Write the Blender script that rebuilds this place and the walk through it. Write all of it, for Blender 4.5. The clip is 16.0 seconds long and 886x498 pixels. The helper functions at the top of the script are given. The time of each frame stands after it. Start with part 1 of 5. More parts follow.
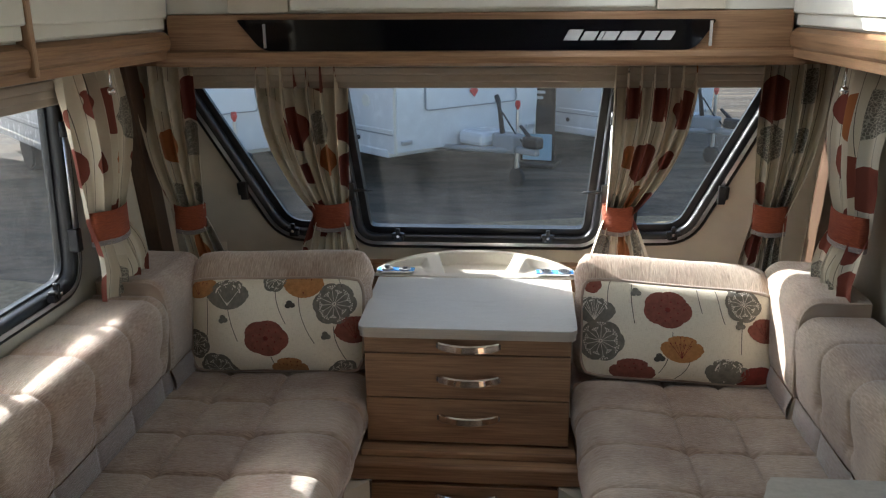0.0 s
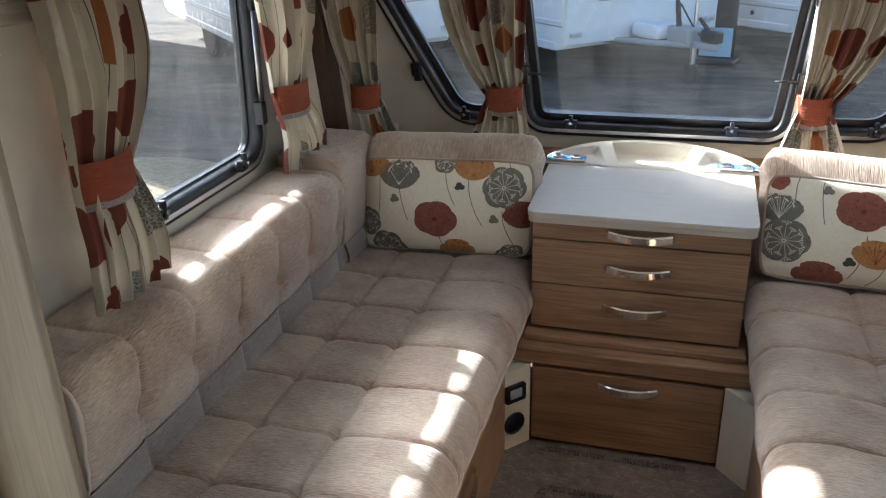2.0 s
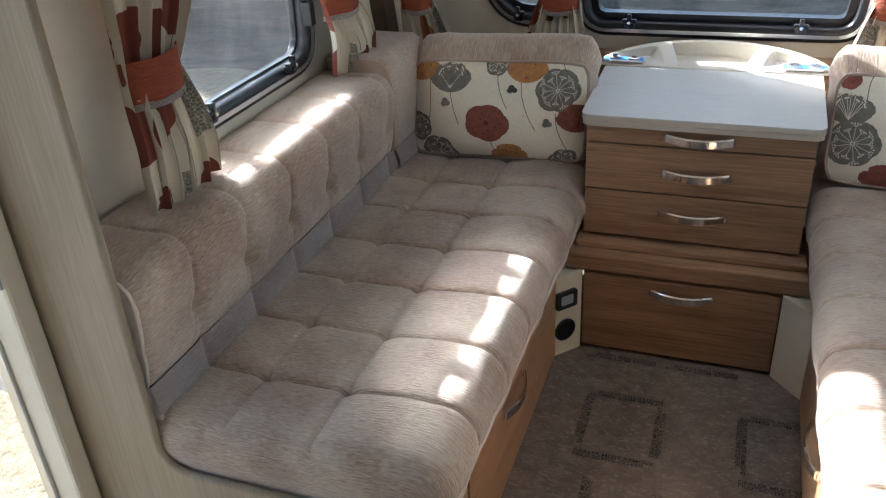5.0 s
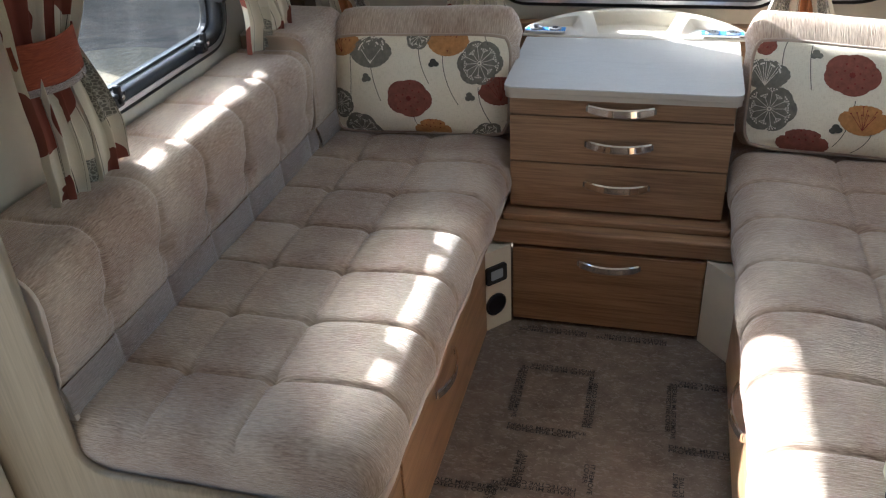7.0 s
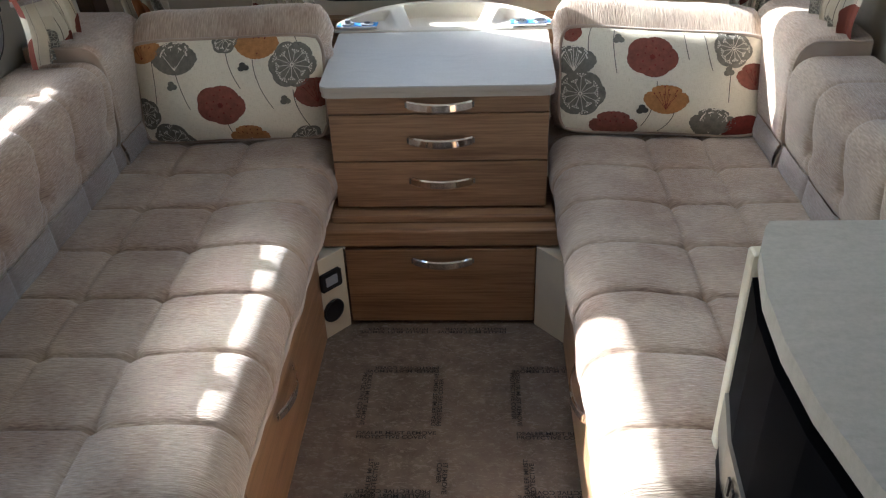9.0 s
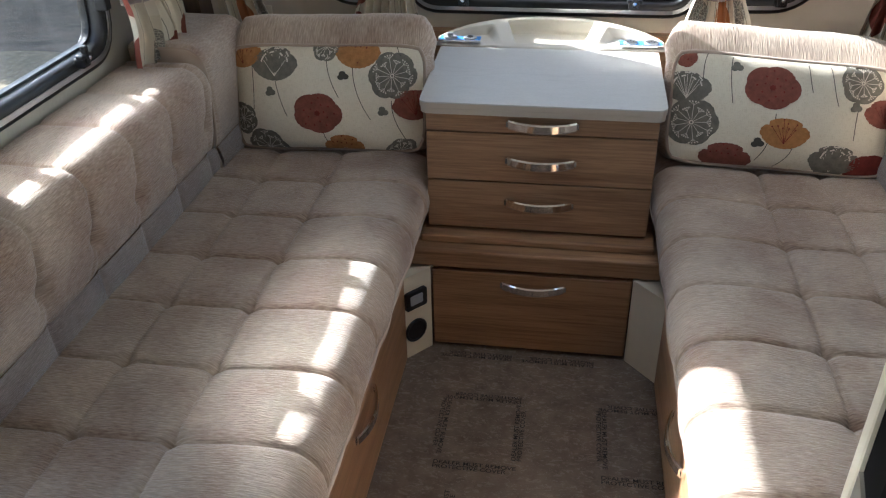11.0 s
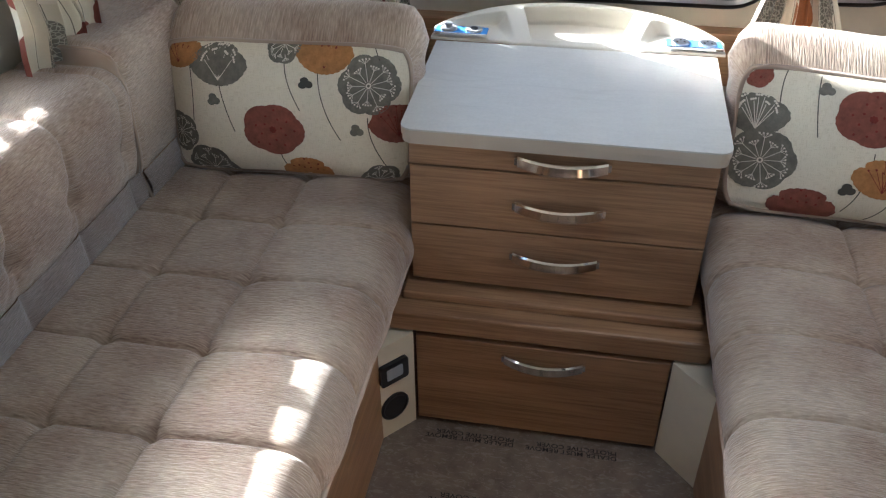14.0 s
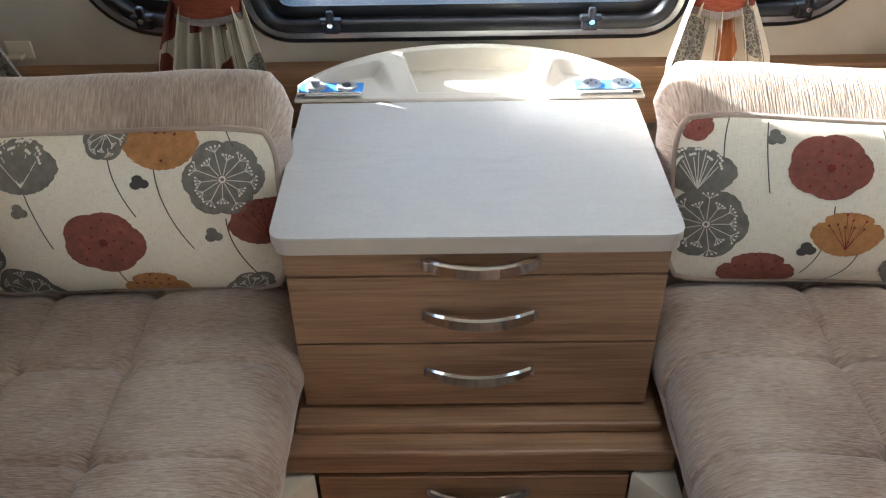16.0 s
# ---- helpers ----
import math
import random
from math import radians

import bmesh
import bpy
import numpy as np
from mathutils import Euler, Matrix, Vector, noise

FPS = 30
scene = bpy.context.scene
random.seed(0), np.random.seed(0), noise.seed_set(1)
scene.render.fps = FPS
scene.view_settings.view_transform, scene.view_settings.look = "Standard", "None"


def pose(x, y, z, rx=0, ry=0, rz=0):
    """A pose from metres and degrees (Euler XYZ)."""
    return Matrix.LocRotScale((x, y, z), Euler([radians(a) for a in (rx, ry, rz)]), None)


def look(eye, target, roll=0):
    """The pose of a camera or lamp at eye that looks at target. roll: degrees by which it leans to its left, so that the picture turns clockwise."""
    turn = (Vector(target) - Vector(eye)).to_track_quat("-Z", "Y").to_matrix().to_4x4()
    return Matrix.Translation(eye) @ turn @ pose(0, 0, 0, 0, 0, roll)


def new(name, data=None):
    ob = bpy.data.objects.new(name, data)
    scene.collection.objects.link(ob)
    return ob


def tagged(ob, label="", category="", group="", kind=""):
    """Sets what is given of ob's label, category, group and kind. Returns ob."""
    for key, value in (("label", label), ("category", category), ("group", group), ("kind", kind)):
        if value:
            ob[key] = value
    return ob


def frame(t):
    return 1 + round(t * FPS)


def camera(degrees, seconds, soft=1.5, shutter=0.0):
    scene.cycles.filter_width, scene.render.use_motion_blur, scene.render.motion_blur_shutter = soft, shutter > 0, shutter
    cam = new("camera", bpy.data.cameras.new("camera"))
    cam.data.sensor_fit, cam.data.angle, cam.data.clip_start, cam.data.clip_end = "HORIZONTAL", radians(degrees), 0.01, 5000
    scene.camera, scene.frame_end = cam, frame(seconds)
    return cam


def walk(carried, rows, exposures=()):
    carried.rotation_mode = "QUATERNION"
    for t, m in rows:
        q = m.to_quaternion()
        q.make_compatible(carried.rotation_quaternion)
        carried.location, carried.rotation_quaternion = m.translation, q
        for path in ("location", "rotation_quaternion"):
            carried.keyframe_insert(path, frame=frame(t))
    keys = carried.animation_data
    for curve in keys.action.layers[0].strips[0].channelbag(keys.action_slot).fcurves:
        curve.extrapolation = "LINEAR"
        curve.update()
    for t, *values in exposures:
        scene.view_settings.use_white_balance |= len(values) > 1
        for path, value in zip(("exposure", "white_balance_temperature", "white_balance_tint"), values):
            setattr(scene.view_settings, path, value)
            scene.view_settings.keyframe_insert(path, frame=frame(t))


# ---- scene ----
cam = camera(56.3, 16.0, soft=1.2)
PATH = [
    (0, (0.138, -2.17, 1.604), (-0.035, -0.261, 1.031), -0.6),
    (0.5, (0.13, -2.163, 1.589), (-0.091, -0.28, 0.953), -1.1),
    (1, (0.104, -2.166, 1.585), (-0.221, -0.318, 0.894), -1.1),
    (1.5, (0.097, -2.165, 1.562), (-0.362, -0.368, 0.813), -1.8),
    (2, (0.092, -2.167, 1.555), (-0.435, -0.408, 0.761), -1.6),
    (2.5, (0.085, -2.174, 1.544), (-0.483, -0.446, 0.712), -1.8),
    (3, (0.089, -2.182, 1.537), (-0.522, -0.486, 0.671), -2.5),
    (3.5, (0.09, -2.182, 1.535), (-0.543, -0.504, 0.649), -2.9),
    (4, (0.096, -2.173, 1.531), (-0.542, -0.511, 0.619), -3.0),
    (6.5, (0.098, -2.129, 1.508), (-0.471, -0.514, 0.474), -3.4),
    (7, (0.113, -2.114, 1.51), (-0.366, -0.47, 0.476), -3.3),
    (7.5, (0.116, -2.094, 1.514), (-0.242, -0.433, 0.458), -3.0),
    (8, (0.126, -2.077, 1.512), (-0.097, -0.396, 0.452), -2.0),
    (8.5, (0.137, -2.056, 1.513), (0.002, -0.369, 0.447), -2.4),
    (9, (0.132, -2.05, 1.513), (0.028, -0.363, 0.443), -2.2),
    (9.5, (0.107, -2.045, 1.52), (-0.086, -0.36, 0.46), -2.2),
    (10, (0.094, -2.019, 1.517), (-0.146, -0.333, 0.468), -1.9),
    (12.5, (0.037, -1.767, 1.473), (-0.313, -0.095, 0.432), -1.3),
    (13, (0.035, -1.634, 1.47), (-0.358, -0.003, 0.379), -2.5),
    (13.5, (0.041, -1.504, 1.456), (-0.339, 0.156, 0.407), -2.1),
    (14, (0.037, -1.394, 1.455), (-0.26, 0.204, 0.29), -0.4),
    (14.5, (0.016, -1.25, 1.413), (-0.164, 0.382, 0.271), 0.7),
    (15, (-0.044, -1.095, 1.425), (-0.12, 0.57, 0.321), -0.5),
    (15.5, (-0.054, -1.037, 1.411), (-0.101, 0.588, 0.245), -0.6),
    (16, (-0.032, -1.01, 1.424), (-0.053, 0.609, 0.249), -1.1),
]
walk(cam, [(t, look(eye, target, roll)) for t, eye, target, roll in PATH], exposures=[(0, 1.75, 5850, 8), (1.5, 2.2, 5700, 8), (3.5, 2.45, 5550, 8), (7, 2.3, 5550, 8), (10, 2.22, 5550, 8), (12.5, 2.2, 5550, 8), (14, 2.5, 5520, 8), (16, 2.72, 5720, 8)])

# ---- world and light ----
SUN_WAY = Vector((1.0, -0.43, -0.558)).normalized()
world = bpy.data.worlds.new("sky")
scene.world = world
world.use_nodes = True
wn = world.node_tree
sky = wn.nodes.new("ShaderNodeTexSky")
sky.sky_type = "NISHITA"
sky.sun_disc = False
sky.sun_elevation = math.asin(-SUN_WAY.z)
sky.sun_rotation = math.atan2(-SUN_WAY.x, -SUN_WAY.y)
wn.links.new(sky.outputs[0], wn.nodes["Background"].inputs[0])
wn.nodes["Background"].inputs[1].default_value = 0.065
sun = new("sun", bpy.data.lights.new("sun", "SUN"))
sun.data.energy = 5.0
sun.data.angle = radians(0.53)
sun.data.color = (1.0, 0.94, 0.86)
kitchen_sky = new("kitchen_window_skylight", bpy.data.lights.new("kitchen_window_skylight", "AREA"))
kitchen_sky.data.shape, kitchen_sky.data.size, kitchen_sky.data.size_y = "RECTANGLE", 0.88, 0.52
kitchen_sky.data.energy = 0.25
kitchen_sky.data.color = (0.93, 0.97, 1.0)
kitchen_sky.matrix_world = look((1.135, -1.975, 1.37), (0.0, -1.975, 1.2))
doorway_sky = new("doorway_skylight", bpy.data.lights.new("doorway_skylight", "AREA"))
doorway_sky.data.shape, doorway_sky.data.size, doorway_sky.data.size_y = "RECTANGLE", 0.60, 1.60
doorway_sky.data.energy = 0.3
doorway_sky.data.color = (1.0, 0.98, 0.94)
doorway_sky.matrix_world = look((-1.17, -1.68, 1.0), (0.0, -1.66, 0.95))
# Added fill lamp hung below the roof light, brightens the right side.
right_fill = new("right_side_fill", bpy.data.lights.new("right_side_fill", "AREA"))
right_fill.data.shape, right_fill.data.size, right_fill.data.size_y = "RECTANGLE", 0.40, 0.40
right_fill.data.energy = 0.7
right_fill.data.color = (1.0, 0.98, 0.95)
right_fill.matrix_world = look((0.27, -0.20, 1.80), (1.1, -0.5, 1.07))
sun.rotation_euler = SUN_WAY.to_track_quat("-Z", "Y").to_euler()


# ---- materials ----
def material(name, color, rough=0.6, metal=0.0):
    m = bpy.data.materials.new(name)
    m.use_nodes = True
    b = m.node_tree.nodes["Principled BSDF"]
    b.inputs["Base Color"].default_value = (*color, 1)
    b.inputs["Roughness"].default_value = rough
    b.inputs["Metallic"].default_value = metal
    return m


class Nodes:
    """Small wrapper to wire up node materials."""

    def __init__(self, m):
        self.t = m.node_tree
        self.b = m.node_tree.nodes["Principled BSDF"]

    def add(self, kind, **values):
        n = self.t.nodes.new(kind)
        for key, value in values.items():
            n.inputs[key].default_value = value
        return n

    def link(self, a, b):
        self.t.links.new(a, b)

    def coords(self, kind="Object", scale=(1, 1, 1), turn=(0, 0, 0)):
        c = self.add("ShaderNodeTexCoord")
        mp = self.add("ShaderNodeMapping", Scale=scale, Rotation=turn)
        self.link(c.outputs[kind], mp.inputs[0])
        return mp.outputs[0]

    def noise(self, vec, scale, detail=4.0, rough=0.6, distort=0.0):
        n = self.add("ShaderNodeTexNoise", Scale=scale, Detail=detail, Roughness=rough, Distortion=distort)
        self.link(vec, n.inputs["Vector"])
        return n.outputs["Fac"]

    def ramp(self, fac, stops):
        r = self.add("ShaderNodeValToRGB")
        e = r.color_ramp.elements
        while len(e) < len(stops):
            e.new(0.5)
        for el, (p, c) in zip(e, stops):
            el.position, el.color = p, (*c, 1)
        self.link(fac, r.inputs[0])
        return r.outputs[0]

    def mix(self, fac, a, b, mode="MIX"):
        n = self.t.nodes.new("ShaderNodeMix")
        n.data_type, n.blend_type = "RGBA", mode
        for sock, v in ((n.inputs[0], fac), (n.inputs[6], a), (n.inputs[7], b)):
            if isinstance(v, (int, float)):
                sock.default_value = v
            elif isinstance(v, tuple):
                sock.default_value = (*v, 1)
            else:
                self.link(v, sock)
        return n.outputs[2]

    def math(self, op, a, b=0.0):
        n = self.t.nodes.new("ShaderNodeMath")
        n.operation = op
        for sock, v in ((n.inputs[0], a), (n.inputs[1], b)):
            if isinstance(v, (int, float)):
                sock.default_value = v
            else:
                self.link(v, sock)
        return n.outputs[0]

    def bump(self, height, strength, distance=0.002):
        n = self.add("ShaderNodeBump", Strength=strength, Distance=distance)
        self.link(height, n.inputs["Height"])
        self.link(n.outputs[0], self.b.inputs["Normal"])

    def color(self, c):
        self.link(c, self.b.inputs["Base Color"])

    def rough(self, fac, lo, hi):
        n = self.add("ShaderNodeMapRange")
        n.inputs["To Min"].default_value, n.inputs["To Max"].default_value = lo, hi
        self.link(fac, n.inputs["Value"])
        self.link(n.outputs[0], self.b.inputs["Roughness"])


def wood_material(name, light, dark, along="x", scale=1.0):
    m = material(name, light, 0.45)
    n = Nodes(m)
    s = {"x": (1.2, 14, 14), "y": (14, 1.2, 14), "z": (14, 14, 1.2)}[along]
    v = n.coords("Object", tuple(a * scale for a in s))
    big = n.noise(v, 2.2, 5, 0.6, 0.7)
    s2 = {"x": (3, 110, 110), "y": (110, 3, 110), "z": (110, 110, 3)}[along]
    fine = n.noise(n.coords("Object", s2), 1.5, 3, 0.7)
    mid = tuple((a + b) / 2 for a, b in zip(light, dark))
    c = n.ramp(big, [(0.3, dark), (0.48, mid), (0.62, light), (0.75, mid)])
    c = n.mix(0.5, c, n.ramp(fine, [(0.35, dark), (0.6, light)]))
    n.color(c)
    n.rough(fine, 0.35, 0.55)
    n.bump(fine, 0.15, 0.0006)
    return m


def chenille(name, light, dark, rough=0.95, streak="x"):
    m = material(name, light, rough)
    n = Nodes(m)
    n.b.inputs["Sheen Weight"].default_value = 0.35
    n.b.inputs["Sheen Roughness"].default_value = 0.5
    uv = n.coords("UV", (22, 300, 1) if streak == "x" else (300, 22, 1))
    st = n.noise(uv, 1.0, 3, 0.65, 0.3)
    blot = n.noise(n.coords("Object", (1, 1, 1)), 4.2, 3, 0.55)
    mid = tuple((a * 0.5 + b * 0.5) for a, b in zip(light, dark))
    c = n.ramp(st, [(0.37, dark), (0.5, mid), (0.61, light)])
    fleck = n.noise(n.coords("UV", (60, 420, 1) if streak == "x" else (420, 60, 1)), 1.0, 2, 0.5)
    c = n.mix(0.5, c, n.ramp(fleck, [(0.38, tuple(a * 0.7 for a in dark)), (0.52, mid), (0.66, tuple(min(1, a * 1.15) for a in light))]))
    c = n.mix(0.42, c, n.ramp(blot, [(0.40, tuple(a * k for a, k in zip(dark, (1.05, 0.80, 0.74)))), (0.60, light)]))
    n.color(c)
    n.bump(n.math("ADD", st, fleck), 1.0, 0.0022)
    return m


def plastic(name, color, rough=0.45, speck=0.05):
    m = material(name, color, rough)
    n = Nodes(m)
    f = n.noise(n.coords("Object"), 9, 4, 0.6)
    lo = tuple(a * (1 - speck * 1.5) for a in color)
    n.color(n.ramp(f, [(0.3, lo), (0.7, color)]))
    n.rough(f, rough - 0.06, rough + 0.08)
    g = n.noise(n.coords("Object"), 600, 2, 0.5)
    n.bump(g, 0.06, 0.0004)
    return m


OAK_X = wood_material("oak_laminate_across", (0.375, 0.222, 0.118), (0.165, 0.084, 0.04), "x")
OAK_Y = wood_material("oak_laminate_lengthwise", (0.375, 0.222, 0.118), (0.165, 0.084, 0.04), "y")
OAK_Z = wood_material("oak_laminate_upright", (0.42, 0.27, 0.155), (0.27, 0.16, 0.085), "z")
PALE_OAK = wood_material("pale_oak_upright", (0.33, 0.265, 0.18), (0.22, 0.172, 0.112), "z")
WALNUT_Z = wood_material("walnut_upright", (0.085, 0.048, 0.027), (0.045, 0.024, 0.013), "z")
BEIGE = chenille("beige_chenille", (0.53, 0.435, 0.342), (0.215, 0.156, 0.114))
BEIGE_UP = chenille("beige_chenille_upright", (0.56, 0.455, 0.352), (0.245, 0.175, 0.125), streak="y")
CORD = chenille("pale_corded_fabric", (0.64, 0.57, 0.49), (0.46, 0.39, 0.32), streak="y")
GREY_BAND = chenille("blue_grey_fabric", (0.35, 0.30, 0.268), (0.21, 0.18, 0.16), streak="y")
CREAM = plastic("cream_plastic", (0.72, 0.66, 0.52), 0.4)
WALL = plastic("cream_wallboard", (0.66, 0.60, 0.49), 0.6, 0.08)
LOCKER = plastic("ivory_locker_door", (0.76, 0.74, 0.66), 0.4)
BLACK = plastic("black_rubber", (0.012, 0.012, 0.014), 0.35, 0.3)
GLOSS_BLACK = material("black_gloss", (0.004, 0.004, 0.005), 0.06)
CHROME = material("chrome", (0.90, 0.90, 0.91), 0.09, 1.0)
ALU = material("brushed_aluminium", (0.62, 0.64, 0.67), 0.28, 1.0)
BLUE_FILM = material("blue_protective_film", (0.10, 0.32, 0.75), 0.15)
SILVER_PRINT = material("silver_print", (0.50, 0.50, 0.50), 0.4)
BLIND = plastic("grey_beige_blind", (0.42, 0.36, 0.285), 0.6)
TIE = chenille("rust_tieback_fabric", (0.27, 0.062, 0.022), (0.165, 0.034, 0.014), streak="x")
TIE.node_tree.nodes["Principled BSDF"].inputs["Sheen Weight"].default_value = 0.0
GREY_TRIM = chenille("grey_piping", (0.30, 0.26, 0.24), (0.20, 0.17, 0.155))
RUST = material("rust_red_print", (0.215, 0.068, 0.045), 0.9)
ORANGE = material("ochre_print", (0.40, 0.185, 0.06), 0.9)
SEPIA = material("grey_seedhead_print", (0.17, 0.155, 0.125), 0.9)
DARKRED = material("dark_red_print", (0.17, 0.022, 0.014), 0.9)
LINE = material("dark_stem_print", (0.07, 0.062, 0.05), 0.9)
PALE_PRINT = material("ivory_print", (0.68, 0.62, 0.52), 0.9)
for pm in (RUST, ORANGE, SEPIA, DARKRED):
    pn = Nodes(pm)
    pc = tuple(pm.node_tree.nodes["Principled BSDF"].inputs["Base Color"].default_value)[:3]
    f = pn.noise(pn.coords("Object"), 60, 4, 0.7)
    pn.color(pn.ramp(f, [(0.3, tuple(a * 0.72 for a in pc)), (0.7, tuple(min(1, a * 1.2) for a in pc))]))


def linen_material():
    m = material("ivory_linen", (0.68, 0.62, 0.51), 0.9)
    n = Nodes(m)
    w = n.noise(n.coords("UV", (900, 60, 1)), 1, 2, 0.5)
    w2 = n.noise(n.coords("UV", (60, 900, 1)), 1, 2, 0.5)
    n.color(n.ramp(n.math("ADD", w, w2), [(0.75, (0.61, 0.54, 0.41)), (1.2, (0.73, 0.665, 0.53))]))
    n.bump(n.math("ADD", w, w2), 0.25, 0.0008)
    return m


def curtain_material():
    """Ivory curtain linen with a scattered print of poppies, seed heads and stems."""
    m = material("printed_curtain_linen", (0.68, 0.62, 0.51), 0.9)
    n = Nodes(m)
    uv = n.coords("UV", (6.4, 6.0, 0.0))
    wob = n.noise(uv, 3.0, 2, 0.5)
    vec = n.add("ShaderNodeVectorMath")
    vec.operation = "ADD"
    n.link(uv, vec.inputs[0])
    sc = n.add("ShaderNodeVectorMath")
    sc.operation = "SCALE"
    sc.inputs["Scale"].default_value = 0.16
    n.link(wob, sc.inputs[0])
    n.link(sc.outputs[0], vec.inputs[1])
    vo = n.add("ShaderNodeTexVoronoi", Scale=1.0, Randomness=0.42)
    n.link(vec.outputs[0], vo.inputs["Vector"])
    dist = vo.outputs["Distance"]
    pick = n.add("ShaderNodeSeparateColor")
    n.link(vo.outputs["Color"], pick.inputs[0])
    r = n.add("ShaderNodeValToRGB")
    r.color_ramp.interpolation = "CONSTANT"
    stops = [(0.0, (0.19, 0.05, 0.03)), (0.34, (0.17, 0.155, 0.125)), (0.56, (0.175, 0.042, 0.026)), (0.80, (0.34, 0.125, 0.04)), (0.93, (0.68, 0.62, 0.51))]
    while len(r.color_ramp.elements) < len(stops):
        r.color_ramp.elements.new(0.5)
    for el, (p, c) in zip(r.color_ramp.elements, stops):
        el.position, el.color = p, (*c, 1)
    n.link(pick.outputs[0], r.inputs[0])
    size = n.math("ADD", 0.33, n.math("MULTIPLY", pick.outputs[1], 0.11))
    disc = n.math("LESS_THAN", dist, size)
    # fine pale veins inside the flower heads
    ve = n.add("ShaderNodeTexVoronoi", Scale=130.0)
    ve.feature = "DISTANCE_TO_EDGE"
    n.link(n.coords("UV"), ve.inputs["Vector"])
    vein = n.math("LESS_THAN", ve.outputs["Distance"], 0.07)
    grey = n.math("MULTIPLY", n.math("GREATER_THAN", pick.outputs[0], 0.34), n.math("LESS_THAN", pick.outputs[0], 0.56))
    petal = n.mix(n.math("MULTIPLY", n.math("MULTIPLY", vein, grey), 0.6), r.outputs[0], (0.62, 0.57, 0.47))
    wv = n.add("ShaderNodeTexWave", Scale=1.35, Distortion=2.2, Detail=1.0)
    wv.bands_direction = "X"
    n.link(n.coords("UV", (7.2, 1.6, 0)), wv.inputs["Vector"])
    stem = n.math("GREATER_THAN", wv.outputs["Fac"], 0.9965)
    weave = n.noise(n.coords("UV", (700, 700, 1)), 1, 2, 0.5)
    ground = n.ramp(weave, [(0.3, (0.56, 0.50, 0.38)), (0.7, (0.68, 0.615, 0.49))])
    c = n.mix(stem, ground, (0.10, 0.085, 0.07))
    n.color(n.mix(disc, c, petal))
    n.bump(weave, 0.2, 0.0007)
    return m


def worktop_material(name, light, dark, spread):
    m = material(name, light, 0.35)
    n = Nodes(m)
    a = n.noise(n.coords("Object", (1, 3.5, 1)), 16, 6, 0.65, 0.8)
    b = n.noise(n.coords("Object"), 130, 3, 0.7)
    c = n.ramp(a, [(0.5 - spread, dark), (0.5 + spread, light)])
    n.color(n.mix(0.4, c, n.ramp(b, [(0.35, dark), (0.6, light)])))
    n.rough(b, 0.42, 0.6)
    return m


LINEN = linen_material()
CURTAIN = curtain_material()
STONE_TOP = worktop_material("pale_stone_laminate", (0.54, 0.525, 0.485), (0.46, 0.445, 0.41), 0.25)
sn = Nodes(STONE_TOP)
warp = sn.noise(sn.coords("Object", (0.35, 2.2, 1), (0, 0, 0.16)), 2.2, 4, 0.55, 0.5)
vein = sn.ramp(warp, [(0.475, (0, 0, 0)), (0.495, (1, 1, 1)), (0.515, (0, 0, 0))])
sn.color(sn.mix(sn.math("MULTIPLY", vein, 0.22), sn.b.inputs["Base Color"].links[0].from_socket, (0.36, 0.345, 0.32)))
KITCHEN_TOP = worktop_material("speckled_grey_laminate", (0.47, 0.45, 0.40), (0.36, 0.345, 0.30), 0.2)


def glass_material(name, tint, rough=0.0):
    m = material(name, tint, rough)
    b = m.node_tree.nodes["Principled BSDF"]
    b.inputs["Transmission Weight"].default_value = 1.0
    b.inputs["IOR"].default_value = 1.12
    return m


GLASS = glass_material("dusty_acrylic_window", (0.90, 0.92, 0.92))
gn = Nodes(GLASS)
dust = gn.add("ShaderNodeBsdfTranslucent", Color=(0.80, 0.79, 0.76, 1))
smear = gn.noise(gn.coords("Object", (1, 1, 0.6)), 5.0, 6, 0.7, 1.5)
amount = gn.add("ShaderNodeMapRange")
amount.inputs["From Min"].default_value, amount.inputs["From Max"].default_value = 0.3, 0.75
amount.inputs["To Min"].default_value, amount.inputs["To Max"].default_value = 0.002, 0.016
gn.link(smear, amount.inputs["Value"])
blend = gn.add("ShaderNodeMixShader")
gn.link(amount.outputs[0], blend.inputs[0])
gn.link(gn.b.outputs[0], blend.inputs[1])
gn.link(dust.outputs[0], blend.inputs[2])
gn.link(blend.outputs[0], GLASS.node_tree.nodes["Material Output"].inputs["Surface"])


def floor_material():
    m = material("brown_vinyl_under_film", (0.13, 0.085, 0.058), 0.3)
    n = Nodes(m)
    a = n.noise(n.coords("Object", (1, 1, 1)), 26, 5, 0.7)
    b = n.noise(n.coords("Object", (1, 1, 1)), 3.2, 3, 0.6)
    c = n.ramp(a, [(0.3, (0.125, 0.098, 0.078)), (0.7, (0.24, 0.195, 0.16))])
    n.color(n.mix(0.4, c, n.ramp(b, [(0.35, (0.125, 0.10, 0.08)), (0.65, (0.245, 0.20, 0.165))])))
    w = n.noise(n.coords("Object", (1, 2.4, 1)), 42, 4, 0.65, 1.4)
    n.rough(w, 0.08, 0.42)
    n.bump(w, 0.5, 0.003)
    return m


FILM_FLOOR = floor_material()
FILM_INK = material("black_film_ink", (0.006, 0.005, 0.005), 0.6)


